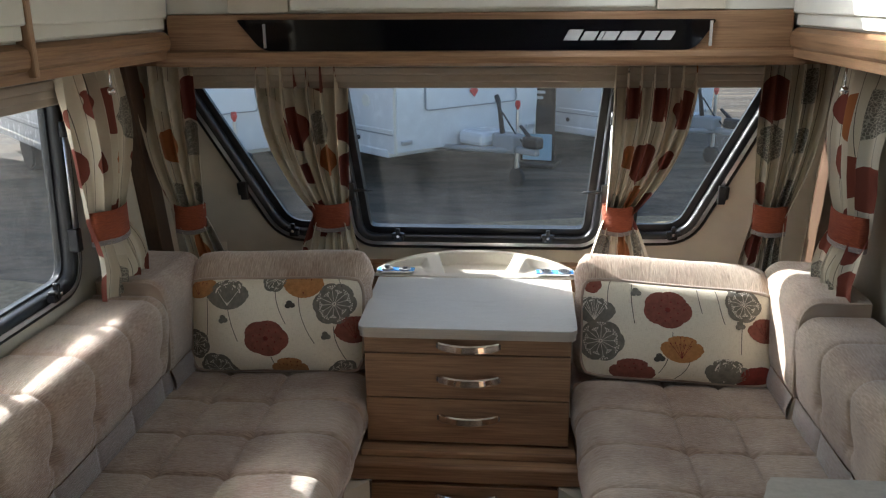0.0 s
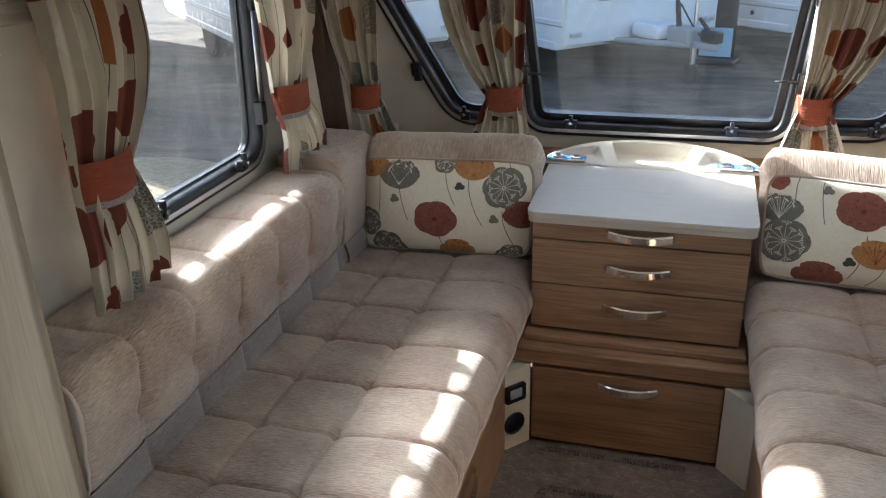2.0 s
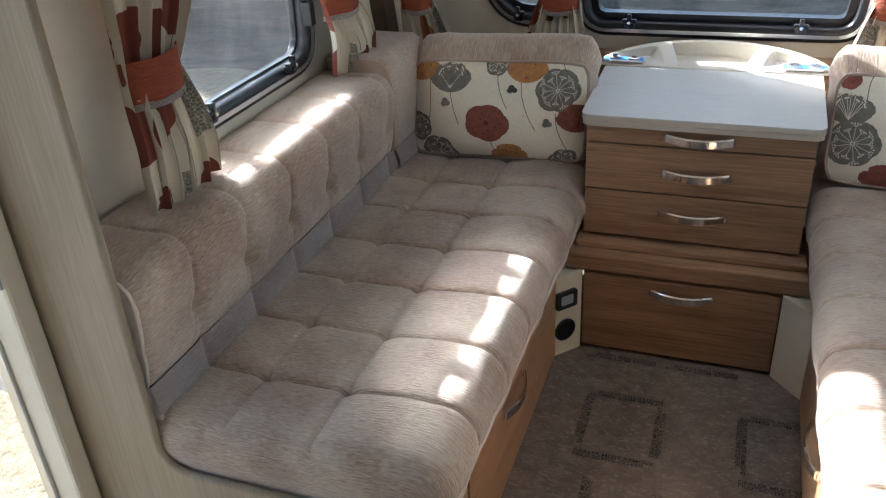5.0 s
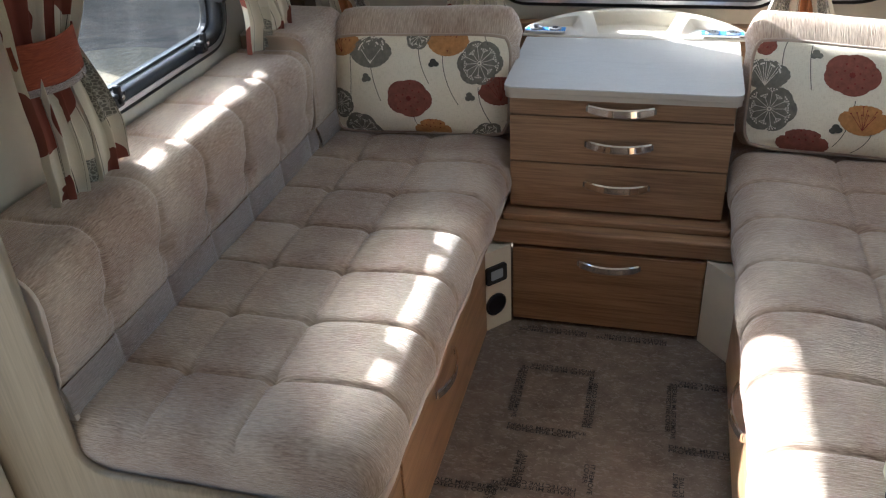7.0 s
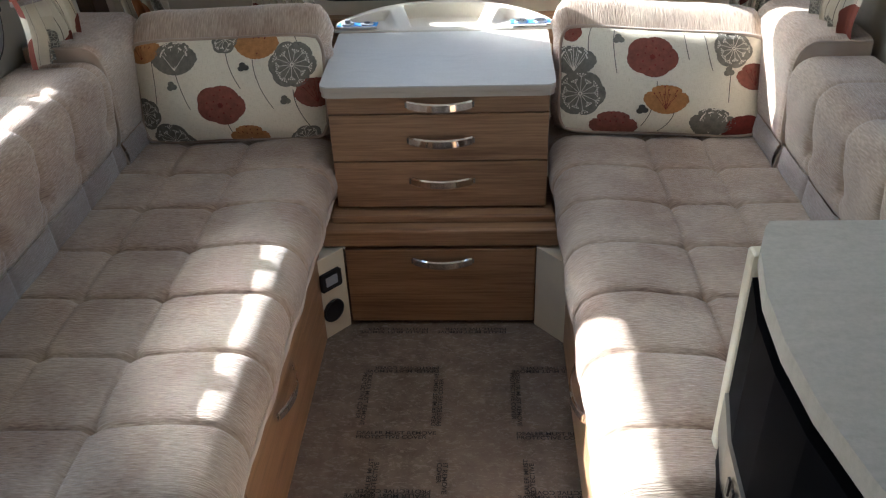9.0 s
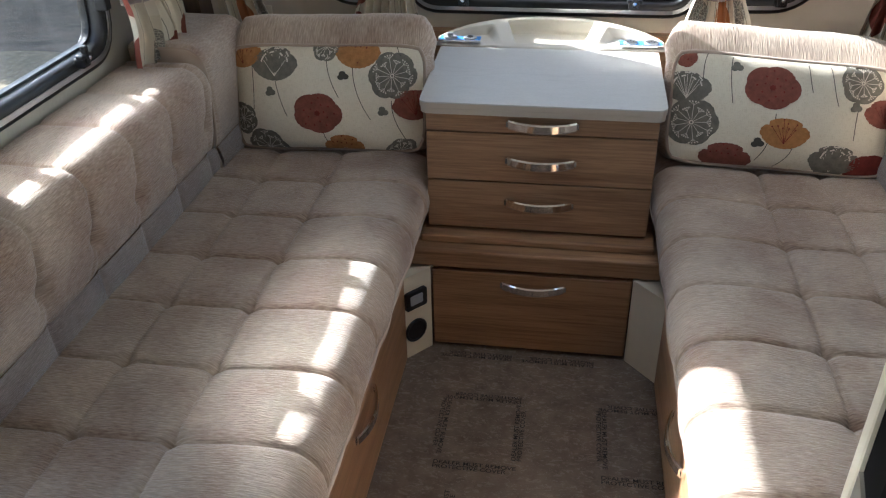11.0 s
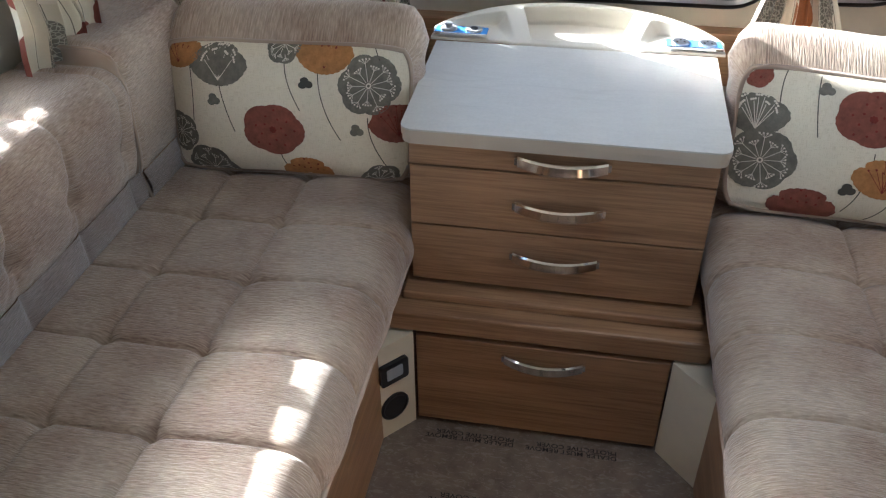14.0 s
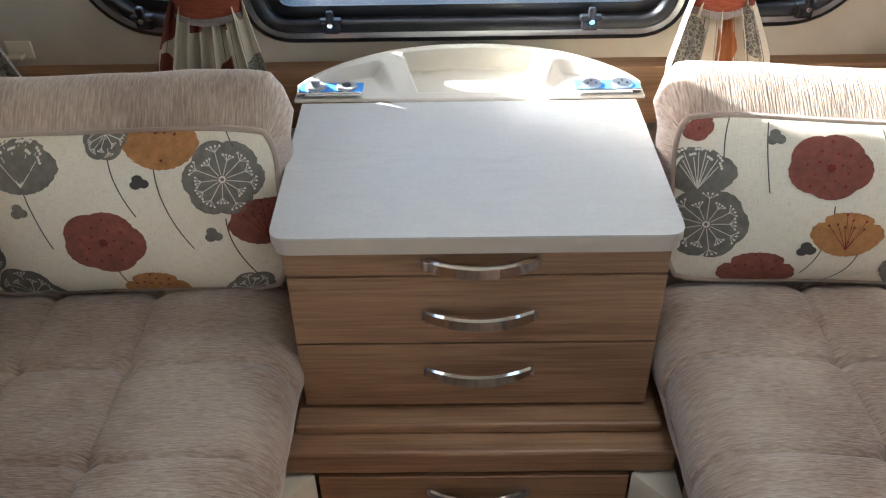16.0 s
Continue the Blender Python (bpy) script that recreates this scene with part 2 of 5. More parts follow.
def asphalt_material():
    m = material("worn_asphalt", (0.05, 0.05, 0.05), 0.9)
    n = Nodes(m)
    n.b.inputs["Specular IOR Level"].default_value = 0.25
    a = n.noise(n.coords("Object", (0.5, 1.3, 1)), 0.9, 6, 0.75, 0.6)
    b = n.noise(n.coords("Object"), 14, 5, 0.8)
    c = n.ramp(a, [(0.36, (0.028, 0.024, 0.020)), (0.46, (0.075, 0.060, 0.045)), (0.56, (0.16, 0.125, 0.088)), (0.70, (0.30, 0.235, 0.165))])
    n.color(n.mix(0.4, c, n.ramp(b, [(0.38, (0.015, 0.015, 0.015)), (0.68, (0.15, 0.13, 0.105))])))
    n.rough(a, 0.95, 0.7)
    n.bump(b, 1.0, 0.03)
    return m


def gravel_material():
    m = material("pale_gravel", (0.26, 0.22, 0.15), 0.9)
    n = Nodes(m)
    b = n.noise(n.coords("Object"), 26, 5, 0.8)
    n.color(n.ramp(b, [(0.3, (0.12, 0.092, 0.052)), (0.7, (0.40, 0.325, 0.20))]))
    n.bump(b, 1.0, 0.03)
    return m


ASPHALT = asphalt_material()
GRAVEL = gravel_material()
WHITE_PAINT = plastic("white_caravan_skin", (0.78, 0.79, 0.80), 0.25)
GREY_PAINT = plastic("grey_galvanised", (0.32, 0.33, 0.34), 0.45)
DARK_WINDOW = material("dark_caravan_window", (0.02, 0.022, 0.025), 0.08)
TYRE = plastic("tyre_rubber", (0.02, 0.02, 0.02), 0.8)
RED = material("red_plastic", (0.5, 0.02, 0.015), 0.4)
SIGN_BLUE = material("pale_blue_sign_print", (0.35, 0.55, 0.68), 0.5)


# ---- mesh helpers ----
def thing(name, label, category, at=(0, 0, 0), group="", kind=""):
    ob = new(name)
    ob.location = at
    ob.empty_display_size = 0.05
    return tagged(ob, label, category, group, kind)


def link_mesh(name, me, mats, parent=None, label="", smooth=True):
    ob = new(name, me)
    for m in (mats if isinstance(mats, (list, tuple)) else [mats]):
        me.materials.append(m)
    if smooth:
        me.polygons.foreach_set("use_smooth", [True] * len(me.polygons))
    if parent is not None:
        ob.parent = parent
        up = parent
        off = Vector((0, 0, 0))
        while up is not None:
            off += up.location
            up = up.parent
        ob.location = -off
    if label:
        ob["label"] = label
    return ob


def part(name, bm, mat, parent=None, label="", smooth=False):
    me = bpy.data.meshes.new(name)
    bmesh.ops.recalc_face_normals(bm, faces=bm.faces)
    bm.to_mesh(me)
    bm.free()
    return link_mesh(name, me, mat, parent, label, smooth)


def raw(name, verts, faces, mat, parent=None, label="", smooth=True, uvs=None):
    me = bpy.data.meshes.new(name)
    me.from_pydata([tuple(v) for v in verts], [], faces)
    if uvs is not None:
        layer = me.uv_layers.new(name="uv")
        idx = np.empty(len(me.loops), dtype=np.int32)
        me.loops.foreach_get("vertex_index", idx)
        layer.data.foreach_set("uv", np.asarray(uvs, dtype=np.float32)[idx].ravel())
    me.update()
    return link_mesh(name, me, mat, parent, label, smooth)


def box(x0, x1, y0, y1, z0, z1, bevel=0.0, seg=2, bm=None):
    b = bmesh.new()
    bmesh.ops.create_cube(b, size=1.0)
    for v in b.verts:
        v.co = Vector((x0 + (v.co.x + 0.5) * (x1 - x0), y0 + (v.co.y + 0.5) * (y1 - y0), z0 + (v.co.z + 0.5) * (z1 - z0)))
    if bevel:
        bmesh.ops.bevel(b, geom=list(b.edges), offset=bevel, segments=seg, affect="EDGES", profile=0.5)
    return b


def rounded(points, radius, seg=5):
    """A 2D polygon with its corners rounded; radius: one, or one for each corner."""
    out = []
    n = len(points)
    rs = radius if isinstance(radius, (list, tuple)) else [radius] * n
    for i, p in enumerate(points):
        p = Vector(p)
        a, b = Vector(points[i - 1]) - p, Vector(points[(i + 1) % n]) - p
        r = min(rs[i], a.length * 0.45, b.length * 0.45)
        if r <= 0.0001:
            out.append(tuple(p))
            continue
        p0, p1 = p + a.normalized() * r, p + b.normalized() * r
        for k in range(seg + 1):
            t = k / seg
            q = p0 * (1 - t) ** 2 + p * 2 * t * (1 - t) + p1 * t ** 2
            out.append(tuple(q))
    return out


def plate(outer, holes, place, thick):
    """A flat board with holes: outlines in 2D, place(u, v, d) gives the point at depth d."""
    bm = bmesh.new()
    for loop in [outer] + list(holes):
        vs = [bm.verts.new((p[0], p[1], 0)) for p in loop]
        for i in range(len(vs)):
            bm.edges.new((vs[i - 1], vs[i]))
    bmesh.ops.triangle_fill(bm, use_beauty=True, use_dissolve=False, edges=list(bm.edges))
    ret = bmesh.ops.extrude_face_region(bm, geom=list(bm.faces))
    for v in ret["geom"]:
        if isinstance(v, bmesh.types.BMVert):
            v.co.z = thick
    for v in bm.verts:
        v.co = Vector(place(v.co.x, v.co.y, v.co.z))
    return bm


def sweep(loop, section, place, closed=True, turned=True):
    """A moulding: section points (outward, depth) carried round a 2D loop."""
    bm = bmesh.new()
    n = len(loop)
    rings = []
    area = sum(loop[i - 1][0] * loop[i][1] - loop[i][0] * loop[i - 1][1] for i in range(n))
    sgn = 1 if area > 0 else -1
    for i in range(n):
        p = Vector(loop[i])
        a = Vector(loop[i - 1]) if (closed or i > 0) else p - (Vector(loop[1]) - p)
        b = Vector(loop[(i + 1) % n]) if (closed or i < n - 1) else p + (p - Vector(loop[i - 1]))
        d1, d2 = (p - a).normalized(), (b - p).normalized()
        n1, n2 = Vector((d1.y, -d1.x)), Vector((d2.y, -d2.x))
        m = n1 + n2
        m = m / max(0.3, m.length_squared / 2) if m.length > 1e-6 else n1
        m = m * sgn
        rings.append([bm.verts.new(place(p.x + m.x * o, p.y + m.y * o, d)) for o, d in section])
    k = len(section)
    for i in range(n if closed else n - 1):
        r0, r1 = rings[i], rings[(i + 1) % n]
        for j in range(k):
            bm.faces.new((r0[j], r0[(j + 1) % k], r1[(j + 1) % k], r1[j]))
    return bm


def grid(name, fn, nu, nv, mat, parent=None, label="", uv=(1, 1), closed_u=False):
    """A surface fn(u, v) for u, v from 0 to 1; uv: its size in metres, for the weave."""
    verts, uvs, faces = [], [], []
    for j in range(nv + 1):
        for i in range(nu + 1):
            u, v = i / nu, j / nv
            verts.append(fn(u, v))
            uvs.append((u * uv[0], v * uv[1]))
    w = nu + 1
    for j in range(nv):
        for i in range(nu):
            faces.append((j * w + i, j * w + i + 1, (j + 1) * w + i + 1, (j + 1) * w + i))
    return raw(name, verts, faces, mat, parent, label, True, uvs)


def tube(points, radius, sides=8, closed=False, bm=None):
    bm = bm or bmesh.new()
    pts = [Vector(p) for p in points]
    n = len(pts)
    rings = []
    up = Vector((0.123, 0.31, 0.94)).normalized()
    for i, p in enumerate(pts):
        a = pts[i - 1] if (closed or i > 0) else p
        b = pts[(i + 1) % n] if (closed or i < n - 1) else p
        d = (b - a).normalized()
        s = d.cross(up)
        s = s.normalized() if s.length > 1e-4 else d.orthogonal().normalized()
        t = s.cross(d).normalized()
        rad = radius[i] if isinstance(radius, (list, tuple)) else radius
        rings.append([bm.verts.new(p + (s * math.cos(2 * math.pi * k / sides) + t * math.sin(2 * math.pi * k / sides)) * rad) for k in range(sides)])
    for i in range(n if closed else n - 1):
        r0, r1 = rings[i], rings[(i + 1) % n]
        for k in range(sides):
            bm.faces.new((r0[k], r0[(k + 1) % sides], r1[(k + 1) % sides], r1[k]))
    if not closed:
        bm.faces.new(rings[0][::-1])
        bm.faces.new(rings[-1])
    return bm


def disc(center, axis, radius, depth, seg=24, bevel=0.0):
    bm = bmesh.new()
    q = Vector(axis).normalized().to_track_quat("Z", "Y").to_matrix().to_4x4()
    bmesh.ops.create_cone(bm, cap_ends=True, segments=seg, radius1=radius, radius2=radius, depth=depth)
    if bevel:
        bmesh.ops.bevel(bm, geom=[e for e in bm.edges if len(e.link_faces) == 2 and abs(e.verts[0].co.z - e.verts[1].co.z) < 1e-6], offset=bevel, segments=2, affect="EDGES")
    bmesh.ops.transform(bm, matrix=Matrix.Translation(center) @ q, verts=bm.verts)
    return bm


def join(*bms):
    out = bms[0]
    for b in bms[1:]:
        me = bpy.data.meshes.new("piece")
        b.to_mesh(me)
        b.free()
        out.from_mesh(me)
        bpy.data.meshes.remove(me)
    return out


# ---- the shell of the caravan ----
XL, XR = -1.09, 1.115
YB, YF = -5.2, 0.66
ZC = 1.95
DOOR = (-1.95, -1.262)


def front_y(z):
    return 0.635 - 0.20 * (z - 0.80)


def on_left(u, v, d):
    return (XL - d, u, v)


def on_right(u, v, d):
    return (XR + d, u, v)


def on_front(u, v, d):
    return (u, front_y(v) + d, v)


WIN_L = rounded([(-0.77, 0.855), (-0.075, 0.855), (-0.045, 1.390), (-0.77, 1.390)], [0.09, 0.09, 0.05, 0.05], 7)
WIN_R = rounded([(-1.00, 0.855), (-0.10, 0.855), (-0.07, 1.36), (-1.00, 1.36)], [0.09, 0.09, 0.05, 0.05], 7)
WIN_K = rounded([(-2.45, 1.08), (-1.50, 1.08), (-1.50, 1.66), (-2.45, 1.66)], 0.08, 7)
WIN_C = rounded([(-0.42, 0.79), (0.42, 0.79), (0.468, 1.42), (-0.479, 1.42)], [0.075, 0.075, 0.04, 0.04], 7)
WIN_FL = rounded([(-0.69, 0.81), (-0.49, 0.805), (-0.538, 1.42), (-1.006, 1.42)], [0.08, 0.04, 0.03, 0.03], 7)
WIN_FR = rounded([(0.50, 0.81), (0.725, 0.815), (0.993, 1.42), (0.527, 1.42)], [0.04, 0.08, 0.03, 0.03], 7)

doorway = [(DOOR[0], 0.02), (DOOR[1], 0.02), (DOOR[1], 1.88), (DOOR[0], 1.88)]
wall_left = tagged(part("wall_left", plate([(YB, -0.02), (YF, -0.02), (YF, ZC), (YB, ZC)], [WIN_L, doorway], on_left, 0.035), WALL), "cream wallboard side wall with window and doorway", "wall", kind="structure")
wall_right = tagged(part("wall_right", plate([(YB, -0.02), (YF, -0.02), (YF, ZC), (YB, ZC)], [WIN_R, WIN_K], on_right, 0.035), WALL), "cream wallboard side wall with two windows", "wall", kind="structure")
wall_front = tagged(part("wall_front", plate([(XL, -0.02), (XR, -0.02), (XR, ZC), (XL, ZC)], [WIN_C, WIN_FL, WIN_FR], on_front, 0.035), WALL), "cream sloping front wall with three windows", "wall", kind="structure")
# Unseen rear wall, given a dark finish to cut bounce and darken handle reflections.
wall_back = tagged(part("wall_back", box(XL, XR, YB - 0.035, YB, -0.02, ZC), WALNUT_Z), "plain unseen wall closing the rear, dark to cut bounced light", "wall", kind="structure")
# Unseen opening, inferred from sun patches on the right locker and sized for fill.
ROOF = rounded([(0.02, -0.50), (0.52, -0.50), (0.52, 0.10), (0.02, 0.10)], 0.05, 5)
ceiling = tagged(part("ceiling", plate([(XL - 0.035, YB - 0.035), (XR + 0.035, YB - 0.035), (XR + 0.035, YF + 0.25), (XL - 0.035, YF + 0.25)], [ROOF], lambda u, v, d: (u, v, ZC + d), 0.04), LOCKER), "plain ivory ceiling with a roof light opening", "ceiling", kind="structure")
floor = tagged(part("floor", box(XL, XR, YB, YF + 0.1, -0.04, 0.0), FILM_FLOOR), "brown vinyl floor under clear protective film", "floor", kind="structure")


def window(name, loop, place, label, latches=(), deep=0.03, lip=0.05):
    """A hinged acrylic caravan window: black rubber frame, aluminium strip, pane, latches."""
    w = thing(name, label, "window", kind="structure")
    rub = [(-0.026, -0.014), (-0.020, -0.022), (0.018, -0.022), (0.024, -0.012), (0.024, 0.0), (0.001, 0.002), (0.001, 0.036), (-0.026, 0.036)]
    part("window_frame", sweep(loop, rub, place), BLACK, w, "black rubber window frame", True)
    strip = [(-0.003, -0.0245), (0.009, -0.0245), (0.009, -0.0215), (-0.003, -0.0215)]
    part("frame_strip", sweep(loop, strip, place), ALU, w, "bright aluminium strip")
    inner = sweep(loop, [(-lip, 0.012), (-0.024, 0.010), (-0.024, deep + 0.005), (-lip, deep)], place)
    part("pane_surround", inner, BLACK, w)
    cx = sum(p[0] for p in loop) / len(loop)
    cy = sum(p[1] for p in loop) / len(loop)
    small = []
    for p in loop:
        d = Vector((p[0] - cx, p[1] - cy))
        q = d * (1 - 0.03 / max(d.length, 0.05))
        small.append((cx + q.x, cy + q.y))
    g = part("pane", plate(small, [], lambda u, v, d: place(u, v, d + 0.018), 0.004), GLASS, w, "clear acrylic pane")
    g.visible_shadow = False
    for (u, v) in latches:
        bm = join(box(-0.016, 0.016, -0.012, 0.012, -0.045, -0.02, 0.004),
                  box(-0.007, 0.007, -0.004, 0.040, -0.052, -0.036, 0.004),
                  box(-0.022, 0.022, 0.010, 0.022, -0.050, -0.030, 0.004))
        for vert in bm.verts:
            vert.co = Vector(place(u + vert.co.x, v + vert.co.y, vert.co.z))
        part("latch", bm, BLACK, w, "black plastic window latch")
        kn = disc((0, 0, 0), (0, 0, 1), 0.0055, 0.008, 14, 0.002)
        for vert in kn.verts:
            vert.co = Vector(place(u + vert.co.x, v + vert.co.y + 0.012, vert.co.z - 0.054))
        part("latch_button", kn, CHROME, w, "chrome latch button")
    return w


window("window_1", WIN_L, on_left, "side window with black rubber frame", [(-0.235, 0.875), (-0.62, 0.875)], lip=0.032)
window("window_2", WIN_R, on_right, "side window with black rubber frame", [(-0.25, 0.875), (-0.70, 0.875)])
window("window_6", WIN_K, on_right, "kitchen side window with black rubber frame")
window("window_3", WIN_C, on_front, "wide front window with black rubber frame", [(-0.268, 0.81), (0.25, 0.81)], 0.058)
window("window_4", WIN_FL, on_front, "slanted front corner window with black rubber frame", [(-0.64, 0.825)])
window("window_5", WIN_FR, on_front, "slanted front corner window with black rubber frame", [(0.67, 0.83)])


roof_light = thing("window_7", "unseen clear acrylic roof light in a white surround", "roof light", kind="structure")
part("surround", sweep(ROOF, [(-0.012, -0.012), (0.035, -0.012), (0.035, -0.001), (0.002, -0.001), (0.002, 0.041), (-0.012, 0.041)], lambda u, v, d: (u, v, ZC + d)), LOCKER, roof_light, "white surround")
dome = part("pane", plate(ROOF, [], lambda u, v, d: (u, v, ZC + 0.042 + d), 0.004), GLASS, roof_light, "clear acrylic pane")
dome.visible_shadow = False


def window_stay(place, u, v0, v1, side, arm):
    """A slim telescopic stay with its black elbow and lever."""
    s = thing("window_stay", "grey telescopic window stay with black lever", "window fitting")
    bm = bmesh.new()
    tube([place(u, v0, -0.03), place(u + side * 0.012, v1, -0.03)], 0.005, 8, bm=bm)
    part("rod", bm, ALU, s, "grey metal rod", True)
    el = box(-0.013, 0.013, -0.035, 0.03, -0.042, -0.012, 0.004)
    for vert in el.verts:
        vert.co = Vector(place(u + vert.co.x, v0 + vert.co.y, vert.co.z))
    part("elbow", el, BLACK, s)
    if arm:
        part("lever", tube([place(u, v0, -0.03), place(u + arm * 0.5, v0 + 0.006, -0.04), place(u + arm, v0 + 0.004, -0.04)], [0.006, 0.005, 0.003], 8), BLACK, s, smooth=True)
    kn = tube([place(u + side * 0.012, v1 + 0.01, -0.03), place(u + side * 0.012, v1 - 0.03, -0.03)], 0.011, 10)
    part("pivot", kn, BLACK, s, smooth=True)
    return s


window_stay(on_front, -0.425, 0.985, 1.25, -1, 0.075)
window_stay(on_front, 0.435, 0.985, 1.25, 1, -0.075)
window_stay(on_left, -0.085, 0.99, 1.30, 1, 0)
window_stay(on_right, -0.105, 0.99, 1.30, 1, 0)
window_stay(on_front, -0.80, 0.985, 1.0, -1, 0)
window_stay(on_front, 0.815, 0.985, 1.0, 1, 0)


# blinds rolled up above the windows, in cassettes
def blind(name, a, b, label):
    bl = thing(name, label, "blind")
    a, b = Vector(a), Vector(b)
    way = (b - a).normalized()
    side = Vector((way.y, -way.x, 0))
    for k, (dz, dep) in enumerate(((0.072, 0.055), (0.047, 0.048), (0.024, 0.042), (0.004, 0.036))):
        bm = box(0, (b - a).length, 0, dep, dz - 0.012, dz + 0.012, 0.005)
        for v in bm.verts:
            v.co = a + way * v.co.x + side * v.co.y + Vector((0, 0, v.co.z))
        part("blind_fold" if k else "blind_cassette", bm, BLIND, bl)
    return bl


blind("window_blind", (XL + 0.12, front_y(1.36) - 0.026, 1.350), (XR - 0.12, front_y(1.36) - 0.026, 1.350), "grey-beige blind cassette above the front windows")
blind("window_blind", (XL, -0.98, 1.364), (XL, 0.0, 1.364), "grey-beige blind cassette above the side window")
blind("window_blind", (XR, 0.0, 1.345), (XR, -1.05, 1.345), "grey-beige blind cassette above the side window")


# ---- overhead lockers and front panel ----
fp = thing("front_overhead_panel", "oak-finish overhead panel with black gloss fascia", "panel")
PY = 0.20
part("board", box(-0.863, 0.874, PY, PY + 0.03, 1.475, 1.575, 0.004), OAK_X, fp)
prof = [(0.0, 1.476), (-0.012, 1.47), (-0.016, 1.455), (-0.012, 1.438), (0.0, 1.43), (0.05, 1.428), (0.05, 1.476)]
bm = bmesh.new()
ra = [bm.verts.new((-0.90, PY + a, b)) for a, b in prof]
rb = [bm.verts.new((0.91, PY + a, b)) for a, b in prof]
for i in range(len(prof)):
    bm.faces.new((ra[i - 1], ra[i], rb[i], rb[i - 1]))
bm.faces.new(ra)
bm.faces.new(rb)
part("moulding", bm, OAK_X, fp, "rounded oak moulding")
part("underside", box(-1.08, 1.10, PY + 0.03, 0.53, 1.43, 1.455), OAK_X, fp)
fas = rounded([(-0.655, 1.560), (-0.585, 1.474), (0.615, 1.472), (0.670, 1.552)], [0.01, 0.03, 0.03, 0.01])
part("fascia", plate(fas, [], lambda u, v, d: (u, PY - 0.004 - d, v), 0.008), GLOSS_BLACK, fp, "black gloss fascia")
for x in (-0.575, 0.655):
    part("fascia_edge", box(x - 0.004, x + 0.004, PY - 0.016, PY - 0.011, 1.482, 1.548, 0.001), ALU, fp)
# the maker's mark as plain slanted bars
x = 0.262
for w, zt in ((0.046, 1.527), (0.044, 1.522), (0.013, 1.522), (0.044, 1.522), (0.060, 1.522), (0.046, 1.522), (0.042, 1.522)):
    bm = bmesh.new()
    vs = [bm.verts.new((x + dx + (z - 1.5) * 0.55, PY - 0.0125 - d, z)) for d in (0, 0.0012) for dx, z in ((0, 1.4985), (w * 0.84, 1.4985), (w * 0.84, zt), (0, zt))]
    for q in ((0, 1, 2, 3), (7, 6, 5, 4), (0, 4, 5, 1), (1, 5, 6, 2), (2, 6, 7, 3), (3, 7, 4, 0)):
        bm.faces.new([vs[i] for i in q])
    part("logo_bar", bm, SILVER_PRINT, fp, "silver bar of the maker's mark")
    x += w

fl = thing("front_locker", "ivory front overhead locker with cream end panels", "locker")
part("body", box(-0.863, 0.874, PY + 0.012, 0.50, 1.577, ZC), LOCKER, fl)
part("door", box(-0.50, 0.505, PY - 0.012, PY + 0.010, 1.585, 1.90, 0.006), LOCKER, fl, "ivory locker door")
for x0, x1 in ((-0.68, -0.505), (0.510, 0.69)):
    part("end_panel", box(x0, x1, PY - 0.004, PY + 0.010, 1.577, 1.92, 0.003), WALL, fl, "cream end panel")


def side_locker(name, xw, xf, sgn):
    """An overhead locker along a side wall: oak rail below, ivory doors with a stepped edge."""
    lk = thing(name, "ivory overhead locker with rounded oak rail", "locker")
    part("body", box(min(xw, xf - sgn * 0.02), max(xw, xf - sgn * 0.02), -1.15, PY + 0.3, 1.475, ZC), LOCKER, lk)
    pr = [(0.0, 1.468), (0.014, 1.470), (0.026, 1.482), (0.030, 1.50), (0.026, 1.518), (0.012, 1.528), (-0.01, 1.53), (-0.02, 1.468)]
    bm = bmesh.new()
    a = [bm.verts.new((xf + sgn * p - sgn * 0.02, -1.16, z)) for p, z in pr]
    b = [bm.verts.new((xf + sgn * p - sgn * 0.02, PY, z)) for p, z in pr]
    for i in range(len(pr)):
        bm.faces.new((a[i - 1], a[i], b[i], b[i - 1]))
    bm.faces.new(a)
    bm.faces.new(b)
    part("rail", bm, OAK_Y, lk, "rounded oak rail", False)
    part("under_board", box(min(xw, xf), max(xw, xf), -1.15, PY + 0.01, 1.452, 1.4735), OAK_Y, lk)
    for y0, y1 in ((-1.14, -0.515), (-0.495, 0.19)):
        d = part("door", box(min(xf, xf - sgn * 0.02), max(xf, xf - sgn * 0.02), y0, y1, 1.535, 1.90, 0.004), LOCKER, lk, "ivory locker door")
        part("door_step", box(min(xf, xf + sgn * 0.012), max(xf, xf + sgn * 0.012), y0, y1, 1.565, 1.88, 0.005), LOCKER, d)
    part("upright", box(min(xf - sgn * 0.02, xf + sgn * 0.016), max(xf - sgn * 0.02, xf + sgn * 0.016), -0.514, -0.496, 1.46, 1.90, 0.005), OAK_Z, lk, "slim oak upright")
    return lk


side_locker("side_locker", XL, -0.865, 1)
side_locker("side_locker", XR, 0.876, -1)


# corner pillars of dark wood
for nm, x0, x1 in (("corner_trim", XL, XL + 0.05), ("corner_trim", XR - 0.05, XR)):
    bm = box(x0, x1, 0.0, 0.09, 0.55, 1.46, 0.003)
    for v in bm.verts:
        v.co.y += front_y(v.co.z) - 0.235
    tagged(part(nm, bm, WALNUT_Z), "dark walnut upright corner board", "trim", kind="structure")


